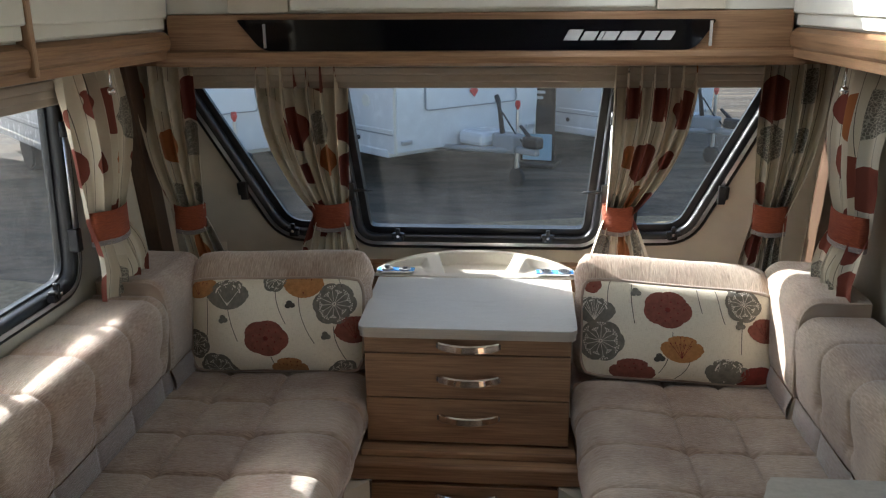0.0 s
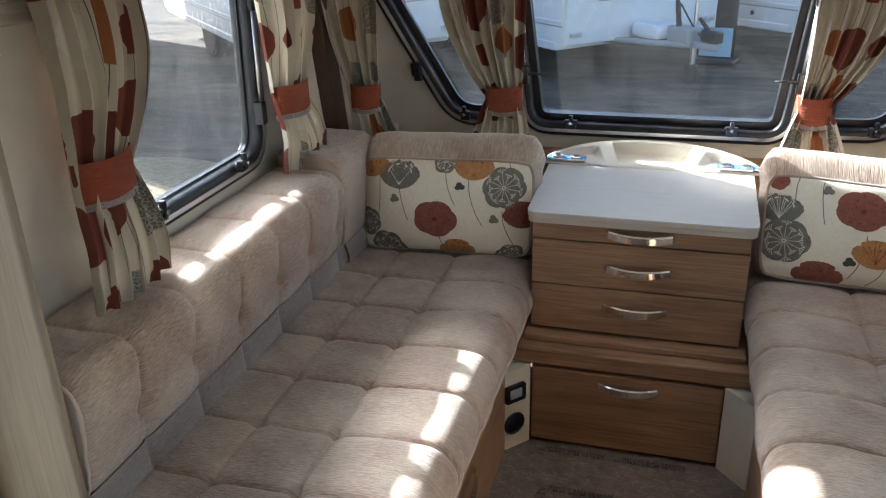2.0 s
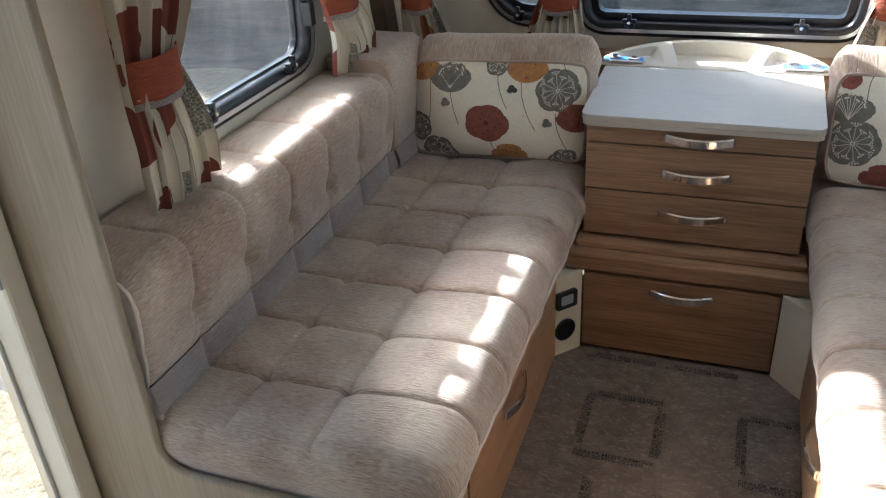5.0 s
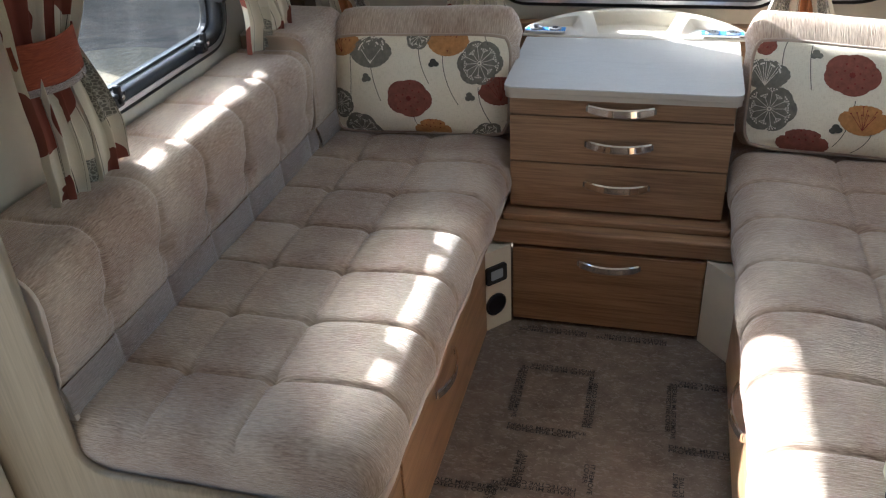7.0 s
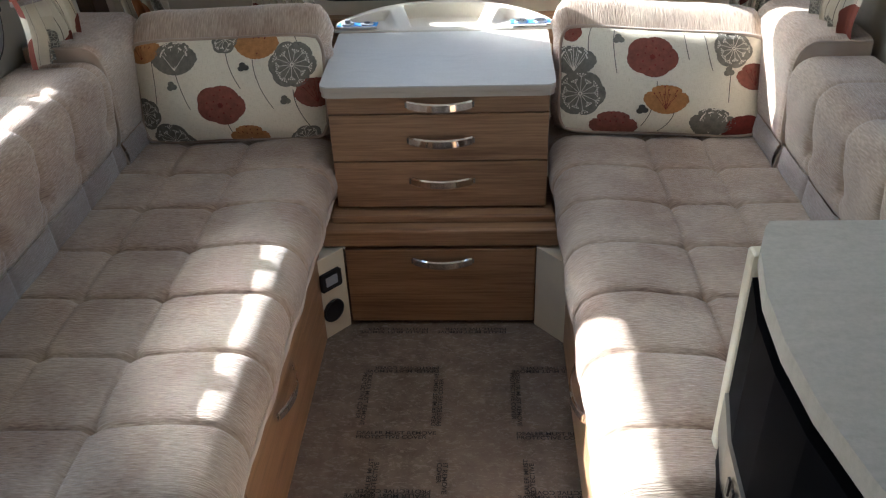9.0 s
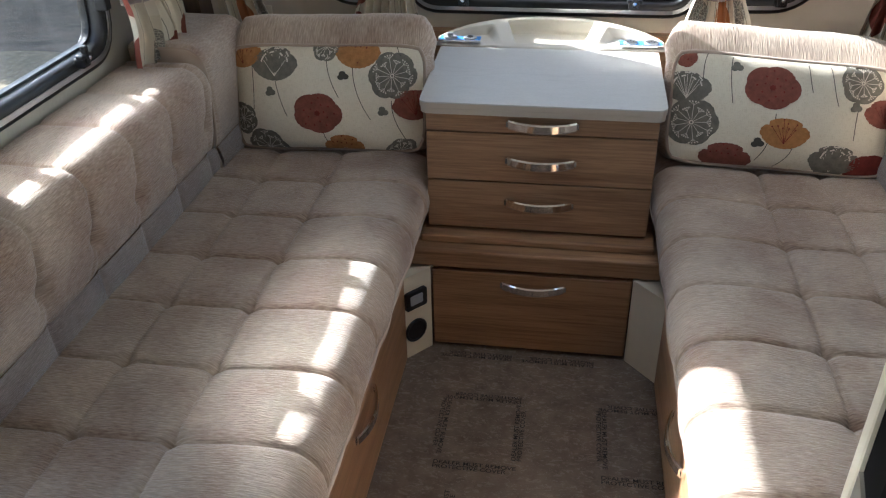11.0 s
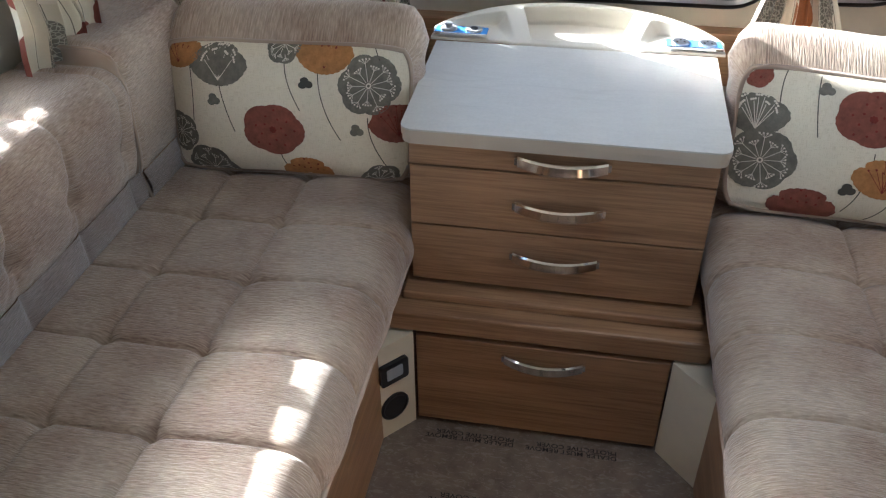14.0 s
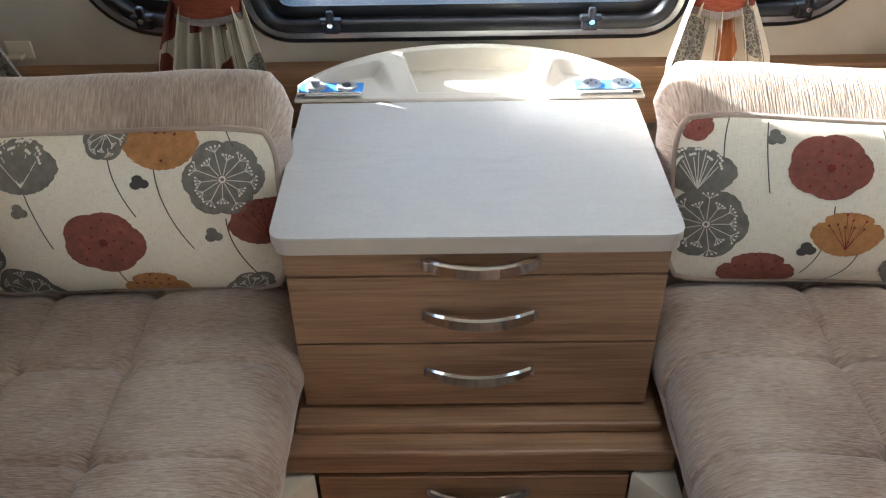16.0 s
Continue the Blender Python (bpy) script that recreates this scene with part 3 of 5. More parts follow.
# ---- chest of drawers ----
def bow_handle(xc, y, z, width, parent, along="x", out=-1):
    """A bowed flat chrome handle, standing off its drawer at both ends."""
    bm = bmesh.new()
    n = 14
    rings = []
    for i in range(n + 1):
        s = -1 + 2 * i / n
        off = 0.006 + 0.019 * (1 - s * s)
        drop = -0.004 * (1 - s * s)
        hh = 0.0125 + 0.001 * (1 - s * s)
        ring = []
        for do, dz in ((0, -hh), (0.004, -hh), (0.007, -hh + 0.004), (0.007, hh - 0.004), (0.004, hh), (0, hh)):
            o = (off + do) * out
            if along == "x":
                ring.append(bm.verts.new((xc + s * width / 2, y + o, z + drop + dz)))
            else:
                ring.append(bm.verts.new((xc + o, y + s * width / 2, z + drop + dz)))
        rings.append(ring)
    for i in range(n):
        for k in range(6):
            bm.faces.new((rings[i][k], rings[i][(k + 1) % 6], rings[i + 1][(k + 1) % 6], rings[i + 1][k]))
    bm.faces.new(rings[0][::-1])
    bm.faces.new(rings[-1])
    for s in (-1, 1):
        if along == "x":
            bm2 = box(xc + s * width / 2 - 0.006, xc + s * width / 2 + 0.006, min(y, y + out * 0.008), max(y, y + out * 0.008), z - 0.008, z + 0.008)
        else:
            bm2 = box(min(xc, xc + out * 0.008), max(xc, xc + out * 0.008), y + s * width / 2 - 0.006, y + s * width / 2 + 0.006, z - 0.008, z + 0.008)
        bm = join(bm, bm2)
    bmesh.ops.recalc_face_normals(bm, faces=bm.faces)
    ob = part("handle", bm, CHROME, parent, "bowed chrome handle", True)
    ob.data.set_sharp_from_angle(angle=0.5)
    return ob


CX = 0.005
chest = thing("chest_of_drawers", "oak-finish chest of four drawers with chrome handles", "chest of drawers", (CX, 0.2, 0))
part("body", box(CX - 0.294, CX + 0.296, 0.017, 0.55, 0.30, 0.688), OAK_X, chest)
for z0, z1, hz in ((0.6405, 0.690, 0.668), (0.5005, 0.6365, 0.565), (0.357, 0.4965, 0.442)):
    d = part("drawer", box(CX - 0.294, CX + 0.296, 0.0, 0.017, z0, z1, 0.0018), OAK_X, chest, "oak drawer front")
    bow_handle(CX + 0.006, 0.0, hz, 0.172, d)
part("upper_step", box(CX - 0.31, CX + 0.32, -0.040, 0.20, 0.325, 0.347, 0.005), OAK_X, chest)
part("lower_step", box(CX - 0.335, CX + 0.34, -0.082, 0.15, 0.272, 0.325, 0.006), OAK_X, chest, "oak plinth moulding")
d = part("drawer", box(-0.268, 0.270, -0.082, -0.062, 0.012, 0.262, 0.002), OAK_X, chest, "wide bottom drawer front")
bow_handle(CX + 0.004, -0.082, 0.229, 0.166, d)
part("base", box(-0.272, 0.274, -0.058, 0.15, 0.0, 0.270), OAK_X, chest)
top = rounded([(-0.305, -0.014), (0.316, -0.014), (0.322, 0.435), (-0.315, 0.435)], [0.03, 0.03, 0.004, 0.004], 6)
part("worktop", plate(top, [], lambda u, v, d: (u, v, 0.7192 + d), 0.0033), STONE_TOP, chest, "pale stone-effect laminate top")
EDGE = plastic("cream_edge_band", (0.50, 0.43, 0.34), 0.5)
part("edge_band", plate(top, [], lambda u, v, d: (u, v, 0.7062 + d), 0.0128), EDGE, chest, "cream edge band")
top2 = rounded([(-0.303, -0.012), (0.314, -0.012), (0.320, 0.434), (-0.313, 0.434)], [0.03, 0.03, 0.004, 0.004], 6)
part("edge_band", plate(top2, [], lambda u, v, d: (u, v, 0.6905 + d), 0.0145), EDGE, chest, "cream edge band")

# angled cream panels beside the bottom drawer
def quarter_panel(sgn, label):
    q = thing("corner_panel", label, "panel")
    a, b = (sgn * 0.274, -0.084), (sgn * 0.350, -0.170)
    way = (Vector(b) - Vector(a)).normalized()
    nrm = Vector((-way.y, way.x)) * (1 if sgn < 0 else -1)
    if nrm.y > 0:
        nrm = -nrm
    def place(u, v, d):
        p = Vector(a) + way * u - nrm * d
        return (p.x, p.y, v)
    L = (Vector(b) - Vector(a)).length
    part("board", plate([(-0.001, 0), (L + 0.012, 0), (L + 0.012, 0.2705), (-0.001, 0.2705)], [], place, 0.012), CREAM, q, "cream panel")
    part("cap", plate([(a[0], a[1] + 0.022), (b[0], b[1] + 0.022), (b[0], -0.045), (a[0], -0.045)], [], lambda u, v, d: (u, v, 0.260 + d), 0.006), CREAM, q)
    return q, place, L


q, place, L = quarter_panel(-1, "cream angled panel with speaker and battery meter")
loop = [(L * 0.5 + 0.034 * math.cos(t), 0.085 + 0.034 * math.sin(t)) for t in [2 * math.pi * k / 28 for k in range(28)]]
part("speaker_rim", sweep(loop, [(-0.004, -0.006), (0.003, -0.004), (0.003, 0.0), (-0.004, 0.0)], place), BLACK, q, "black speaker ring", True)
part("speaker_grille", plate(loop, [], lambda u, v, d: place(u, v, -0.003 + d), 0.003), BLACK, q, "black round speaker grille")
mo = rounded([(L * 0.5 - 0.036, 0.165), (L * 0.5 + 0.036, 0.165), (L * 0.5 + 0.036, 0.222), (L * 0.5 - 0.036, 0.222)], 0.008)
meter = part("meter", plate(mo, [], lambda u, v, d: place(u, v, d - 0.010), 0.010), BLACK, q, "black meter bezel")
ml = rounded([(L * 0.5 - 0.020, 0.180), (L * 0.5 + 0.022, 0.180), (L * 0.5 + 0.022, 0.210), (L * 0.5 - 0.020, 0.210)], 0.004)
part("meter_face", plate(ml, [], lambda u, v, d: place(u, v, d - 0.012), 0.002), material("grey_meter_face", (0.35, 0.38, 0.42), 0.2), meter, "pale grey meter face")
quarter_panel(1, "plain cream angled panel beside the drawer")

# moulded tray behind the worktop
tray = thing("moulded_tray", "cream moulded tray with recess and two sockets", "tray", (0.005, 0.52, 0.70))


def tray_surface(u, v):
    xx = (u - 0.5) * 0.67
    k0 = max(0.0, 1 - (abs(xx) / 0.338) ** 2.2)
    yb = 0.490 + 0.118 * k0 ** 0.75
    y = 0.440 + v * (yb - 0.440)
    rise = 0.010 + 0.040 * k0 ** 0.8
    z = 0.722 + rise * min(1.0, v / 0.92)
    pad = min(1, max(0, (abs(xx) - 0.132 - 0.052 * v) / 0.022)) * min(1, max(0, (0.80 - v) / 0.10))
    z = z * (1 - pad) + 0.7275 * pad
    half = 0.092 + 0.046 * v
    e = min(half - abs(xx), (v - 0.14) * 0.16, (0.86 - v) * 0.16)
    k = max(0.0, min(1.0, e / 0.006))
    z -= 0.046 * (k * k * (3 - 2 * k)) * (0.5 + 0.5 * v)
    if v > 0.94:
        z -= 0.010 * ((v - 0.94) / 0.06) ** 2
    if v < 0.05:
        z -= 0.005 * ((0.05 - v) / 0.05) ** 2
    return (0.005 + xx, y, z)


TRAY = plastic("ivory_moulding", (0.58, 0.54, 0.46), 0.45)
grid("tray_top", tray_surface, 200, 90, TRAY, tray, "cream moulded top")
part("tray_body", plate([(-0.328, 0.442), (0.338, 0.442), (0.30, 0.52), (0.20, 0.568), (0.005, 0.600), (-0.19, 0.568), (-0.29, 0.52)], [], lambda u, v, d: (u, v, 0.60 + d), 0.075), CREAM, tray)
for sx, kind in ((-0.262, 0), (0.272, 1)):
    plate_ob = part("socket_plate", box(sx - 0.062, sx + 0.062, 0.452, 0.498, 0.7315, 0.7365, 0.002), BLUE_FILM, tray, "socket plate under blue film")
    part("chrome_edge", box(sx - 0.064, sx + 0.064, 0.447, 0.453, 0.7305, 0.7385, 0.002), CHROME, plate_ob)
    for k in (-1, 1):
        c = (sx + k * 0.030, 0.475, 0.738)
        s = part("socket", disc(c, (0, 0, 1), 0.020, 0.006, 22, 0.001), ALU if kind else GREY_PAINT, plate_ob, "round socket")
        if kind:
            part("socket_holes", join(*[box(c[0] + dx - 0.002, c[0] + dx + 0.002, c[1] + dy - 0.003, c[1] + dy + 0.003, 0.741, 0.7416) for dx, dy in ((-0.008, -0.004), (0.008, -0.004), (0, 0.007))]), BLACK, s)
        else:
            part("socket_centre", disc((c[0], c[1], 0.7415), (0, 0, 1), 0.009, 0.003 if k > 0 else 0.02, 18), BLACK if k > 0 else GREY_PAINT, s)
sill = tagged(part("trim", box(XL + 0.02, XR - 0.02, 0.606, 0.66, 0.58, 0.715, 0.004), OAK_X), "oak shelf board under the front windows", "trim", kind="structure")

# ---- benches ----
TUFT_Y = [-1.215 + 0.196 * k for k in range(10)]


def quilt(d, w):
    """The dip of a stitched seam at distance d."""
    return math.exp(-abs(d) / w)


def near_seam(y, shift=0.0):
    return min(abs(y - (t + shift)) for t in TUFT_Y)


def bench(sgn, x_back, x_front, x_wall, box_front, label):
    b = thing("lounge_bench", label, "bench", (sgn * 0.6, -0.3, 0))
    # the base box, faced in oak
    part("base", box(min(box_front, box_front + sgn * 0.015), max(box_front, box_front + sgn * 0.015), -1.185, -0.12, 0.0, 0.375), OAK_Y, b, "oak bench front")
    door = part("locker_door", box(min(box_front - sgn * 0.006, box_front), max(box_front - sgn * 0.006, box_front), -0.98, -0.42, 0.03, 0.36, 0.002), OAK_Y, b, "oak locker door")
    bow_handle(box_front - sgn * 0.006, -0.66, 0.255, 0.17, door, "y", -sgn)
    part("top_board", box(min(box_front, x_wall), max(box_front, x_wall), -1.185, 0.60, 0.352, 0.366), OAK_Y, b)
    return b


def seat_cushion(sgn, xb, xf, cols, label, y0=-1.195):
    """A quilted chenille seat cushion with a rounded front roll."""
    c = thing("seat_cushion", label, "cushion", (sgn * 0.6, -0.3, 0.37), "seat cushions on the benches")
    y1 = 0.35
    depth = abs(xf - xb)
    flat = depth - 0.055
    r = 0.062
    arc = math.pi * r * 0.95
    total = flat + arc
    colx = [abs(k - xb) for k in cols]

    def fn(u, v):
        y = y0 + (y1 - y0) * v
        s = u * total
        if s < flat:
            px, pz, nx, nz = s, 0.490, 0.0, 1.0
        else:
            a = (s - flat) / r
            px, pz = flat + r * math.sin(a), 0.490 - r * (1 - math.cos(a))
            nx, nz = math.sin(a), math.cos(a)
        seam = near_seam(y)
        bulge = 0.006 * (1 - min(1, (0.098 - seam) / 0.098) ** 7)
        cross = 0.010 * quilt(seam, 0.0034)
        dl = min(abs(s - k) for k in colx)
        long = 0.0
        if s < colx[-1] + 0.09:
            long = 0.008 * quilt(dl, 0.0034)
            bulge *= 0.55 + 0.45 * min(1, dl / 0.06)
        tuft = 0.017 * math.exp(-((seam / 0.016) ** 2 + (dl / 0.016) ** 2))
        roll = 0.015 * math.exp(-((s - flat * 0.90) / 0.11) ** 2)
        d = bulge + roll - cross - long - tuft
        wob = 0.004 * noise.noise(Vector((s * 7, y * 6, sgn * 3.1)))
        d += wob
        endf = min(1, (y - y0) / 0.035)
        end2 = min(1, (y1 - y) / 0.03)
        k = (1 - endf) ** 2 + (1 - end2) ** 2
        d -= 0.020 * k
        if s > flat + r * 0.9:
            d += 0.006 * math.sin(y * 23 + 1) * (s - flat) / arc
        return (xb - sgn * (px + nx * d), y, pz + nz * d)

    grid("cover", fn, 130, 460, BEIGE, c, "beige chenille cover", (total, y1 - y0))
    # end face with corded fabric
    def end_fn(u, v):
        s = u * total
        top = fn(u, 0.0)
        z = 0.368 + (top[2] - 0.368) * v
        bul = 0.012 * math.sin(math.pi * v)
        x = top[0] if s < flat else xb - sgn * (flat + (abs(top[0] - xb) - flat) * (0.6 + 0.4 * v))
        return (x, y0 - bul, max(z, 0.366))
    grid("end_face", end_fn, 60, 10, BEIGE, c, "ribbed cushion end", (total, 0.12))
    xs = sorted((xb, xb - sgn * (flat + 0.02)))
    part("foam", box(xs[0], xs[1], y0 + 0.012, y1 - 0.01, 0.367, 0.455), BEIGE, c)
    pts = [(xb - sgn * (flat + 0.052), y0 + 0.01 + (y1 - y0 - 0.02) * k / 40, 0.374 + 0.003 * math.sin(k * 1.7)) for k in range(41)]
    part("piping", tube(pts, 0.006, 6), CORD, c, "pale piping", True)
    # hanging hem under the front roll
    part("hem", grid_strip(lambda t: (xb - sgn * (flat + 0.045 + 0.006 * math.sin(t * 31)), y0 + 0.02 + (y1 - y0 - 0.04) * t), 0.352, 0.392, 60), CORD, c, "pale hem")
    return c


def grid_strip(line, z0, z1, n):
    bm = bmesh.new()
    rows = []
    for i in range(n + 1):
        x, y = line(i / n)
        rows.append([bm.verts.new((x, y, z0)), bm.verts.new((x + 0.004, y, z0)), bm.verts.new((x + 0.004, y, z1)), bm.verts.new((x, y, z1))])
    for i in range(n):
        for k in range(4):
            bm.faces.new((rows[i][k], rows[i][(k + 1) % 4], rows[i + 1][(k + 1) % 4], rows[i + 1][k]))
    return bm


def back_cushion(sgn, x0, xt, y0, y1, ztop, label, pitch_shift=0.0, tuft_z=0.642, end_mat=CORD):
    """An upright quilted cushion along the wall: grey-blue foot band, beige face rolling over the top."""
    c = thing("back_cushion", label, "cushion", (sgn * 0.98, (y0 + y1) / 2, 0.49), "back cushions along the walls")
    xback = sgn * 1.072
    zfoot = 0.560
    xm = x0 + sgn * 0.004
    r = 0.055
    fh = ztop - r - zfoot
    topw = max(0.02, abs(xback - xt) - r)
    la, lb, lc = fh, r * math.pi / 2, topw
    total = la + lb + lc

    def fn(u, v):
        y = y0 + (y1 - y0) * v
        s = u * total
        if s < la:
            k = s / la
            px, pz, nx, nz = xm + (xt - xm) * k, zfoot + s, -sgn, 0.12
        elif s < la + lb:
            a = (s - la) / r
            px, pz = xt + sgn * r * (1 - math.cos(a)), zfoot + fh + r * math.sin(a)
            nx, nz = -sgn * math.cos(a), math.sin(a)
        else:
            px, pz, nx, nz = xt + sgn * (r + s - la - lb), ztop, 0, 1
        seam = near_seam(y, pitch_shift) if pitch_shift is not None else 0.098
        soft = 1.0 if s < la else 0.5
        bulge = 0.006 * soft * (1 - min(1, (0.098 - seam) / 0.098) ** 5)
        cross = 0.011 * soft * quilt(seam, 0.0038)
        if pz < tuft_z and s < la:
            cross *= max(0.15, 1 - (tuft_z - pz) / 0.02)
        t = abs(pz - tuft_z)
        tuft = 0.020 * math.exp(-((seam / 0.02) ** 2 + (t / 0.022) ** 2)) if s < la else 0
        # puckers that run down and sideways from each button
        if s < la and pz < tuft_z:
            tuft += 0.006 * math.exp(-((abs(seam - (tuft_z - pz) * 0.55)) / 0.006) ** 2) * math.exp(-(tuft_z - pz) / 0.05)
        low = 0.010 * math.exp(-s / 0.02)
        d = bulge - cross - tuft - low + 0.003 * math.exp(-((s - la * 0.85) / 0.09) ** 2)
        d += 0.004 * noise.noise(Vector((s * 8, y * 7, sgn * 5.7)))
        e0, e1 = min(1, (y - y0) / 0.02), min(1, (y1 - y) / 0.02)
        d -= 0.007 * ((1 - e0) ** 2 + (1 - e1) ** 2)
        return (px + nx * d, y, pz + nz * d)

    n = max(24, int((y1 - y0) / 0.0045))
    grid("cover", fn, 54, n, BEIGE_UP, c, "beige chenille cover", (total, y1 - y0))

    def band(u, v):
        y = y0 - 0.004 + (y1 - y0 + 0.004) * v
        z = 0.486 + (zfoot - 0.488 + 0.004) * u
        seam = near_seam(y, pitch_shift) if pitch_shift is not None else 0.098
        d = 0.010 * (1 - min(1, (0.1 - seam) / 0.1) ** 2) * math.sin(math.pi * u) - 0.008 * quilt(seam, 0.008)
        return (x0 + (xm - x0) * u - sgn * d, y, z)

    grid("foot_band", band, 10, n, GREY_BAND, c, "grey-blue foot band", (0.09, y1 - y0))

    outline = [(x0 - sgn * 0.004, 0.486)] + [(fn(k / 24, 0)[0], fn(k / 24, 0)[2]) for k in range(25)] + [(xback, ztop), (xback, 0.49)]
    part("end_face", plate(outline, [], lambda u, w, d: (u, y0 - 0.004 + d, w), 0.010), end_mat, c, "corded end face")
    part("end_cap", plate(outline, [], lambda u, w, d: (u, y1 - 0.006 + d, w), 0.010), BEIGE_UP, c)
    part("piping", tube([(fn(k / 24, 0)[0] - sgn * 0.002, y0 - 0.002, fn(k / 24, 0)[2]) for k in range(25)], 0.004, 6), end_mat, c, "piping", True)
    return c


bench(-1, -0.90, -0.27, XL, -0.335, "oak-finish bench base with locker door")
bench(1, 0.92, 0.305, XR, 0.352, "oak-finish bench base with locker door")
seat_cushion(-1, -0.915, -0.302, [-0.745, -0.560], "quilted beige seat cushion on the bench")
seat_cushion(1, 0.935, 0.326, [0.748, 0.588], "quilted beige seat cushion on the bench", -1.168)
back_cushion(-1, -0.876, -0.864, -1.190, 0.000, 0.800, "quilted beige back cushion with grey-blue foot band", 0.0)
back_cushion(-1, -0.868, -0.872, 0.005, 0.31, 0.838, "beige corner cushion beside the printed cushion", None, end_mat=BEIGE_UP)
back_cushion(1, 0.902, 0.888, -1.190, -0.050, 0.800, "quilted beige back cushion with grey-blue foot band", 0.0)
back_cushion(1, 0.893, 0.897, -0.045, 0.31, 0.838, "beige corner cushion beside the printed cushion", None, end_mat=BEIGE_UP)

# upright end panel of the bench beside the doorway, with its foot below the cushion
pan = thing("bench_end_panel", "pale oak end panel curving under the bench", "panel", (-0.9, -1.2, 0))
out = [(-0.30, 0.0), (-0.30, 0.372)] + [(-0.815 - 0.07 * math.sin(a), 0.442 - 0.07 * math.cos(a)) for a in [math.pi / 2 * k / 8 for k in range(9)]] + [(-0.885, 1.465), (XL, 1.465), (XL, 0.0)]
part("board", plate(out, [], lambda u, v, d: (u, -1.218 + d, v), 0.018), PALE_OAK, pan, "pale oak board")
part("edge_trim", tube([(p[0], -1.209, p[1]) for p in out[1:11]] + [(-0.885, -1.209, 1.46)], 0.0095, 8), PALE_OAK, pan, "rounded oak edging", True)
pan2 = thing("bench_end_panel", "oak end panel under the bench by the kitchen unit", "panel", (0.9, -1.2, 0))
part("board", box(0.335, XR, -1.218, -1.200, 0.0, 0.372), PALE_OAK, pan2)

# doorway, its frame and the open door
fr = thing("door_frame", "cream door frame with a grey latch plate", "door frame", kind="structure")
part("post", box(XL - 0.05, XL + 0.030, -1.272, -1.222, 0.0, 1.90, 0.008), CREAM, fr, "cream post")
part("post", box(XL - 0.05, XL + 0.03, -1.995, -1.945, 0.0, 1.90, 0.008), CREAM, fr)
part("head", box(XL - 0.05, XL + 0.03, -1.945, -1.272, 1.86, 1.90, 0.006), CREAM, fr)
part("seal", box(XL - 0.052, XL - 0.028, -1.281, -1.2725, 0.0, 1.86, 0.003), ALU, fr, "pale aluminium edge")
part("latch_plate", box(XL - 0.02, XL + 0.030, -1.2785, -1.2725, 0.80, 0.93, 0.004), GREY_PAINT, fr, "grey latch plate")
dl = thing("door_1", "white caravan door standing open outside", "door", kind="structure")
leaf = box(0.0, 0.60, -0.02, 0.02, 0.52, 1.86, 0.015)
bmesh.ops.transform(leaf, matrix=pose(XL - 0.06, -1.235, 0, 0, 0, 172), verts=leaf.verts)
part("leaf", leaf, WHITE_PAINT, dl, "white upper door leaf")

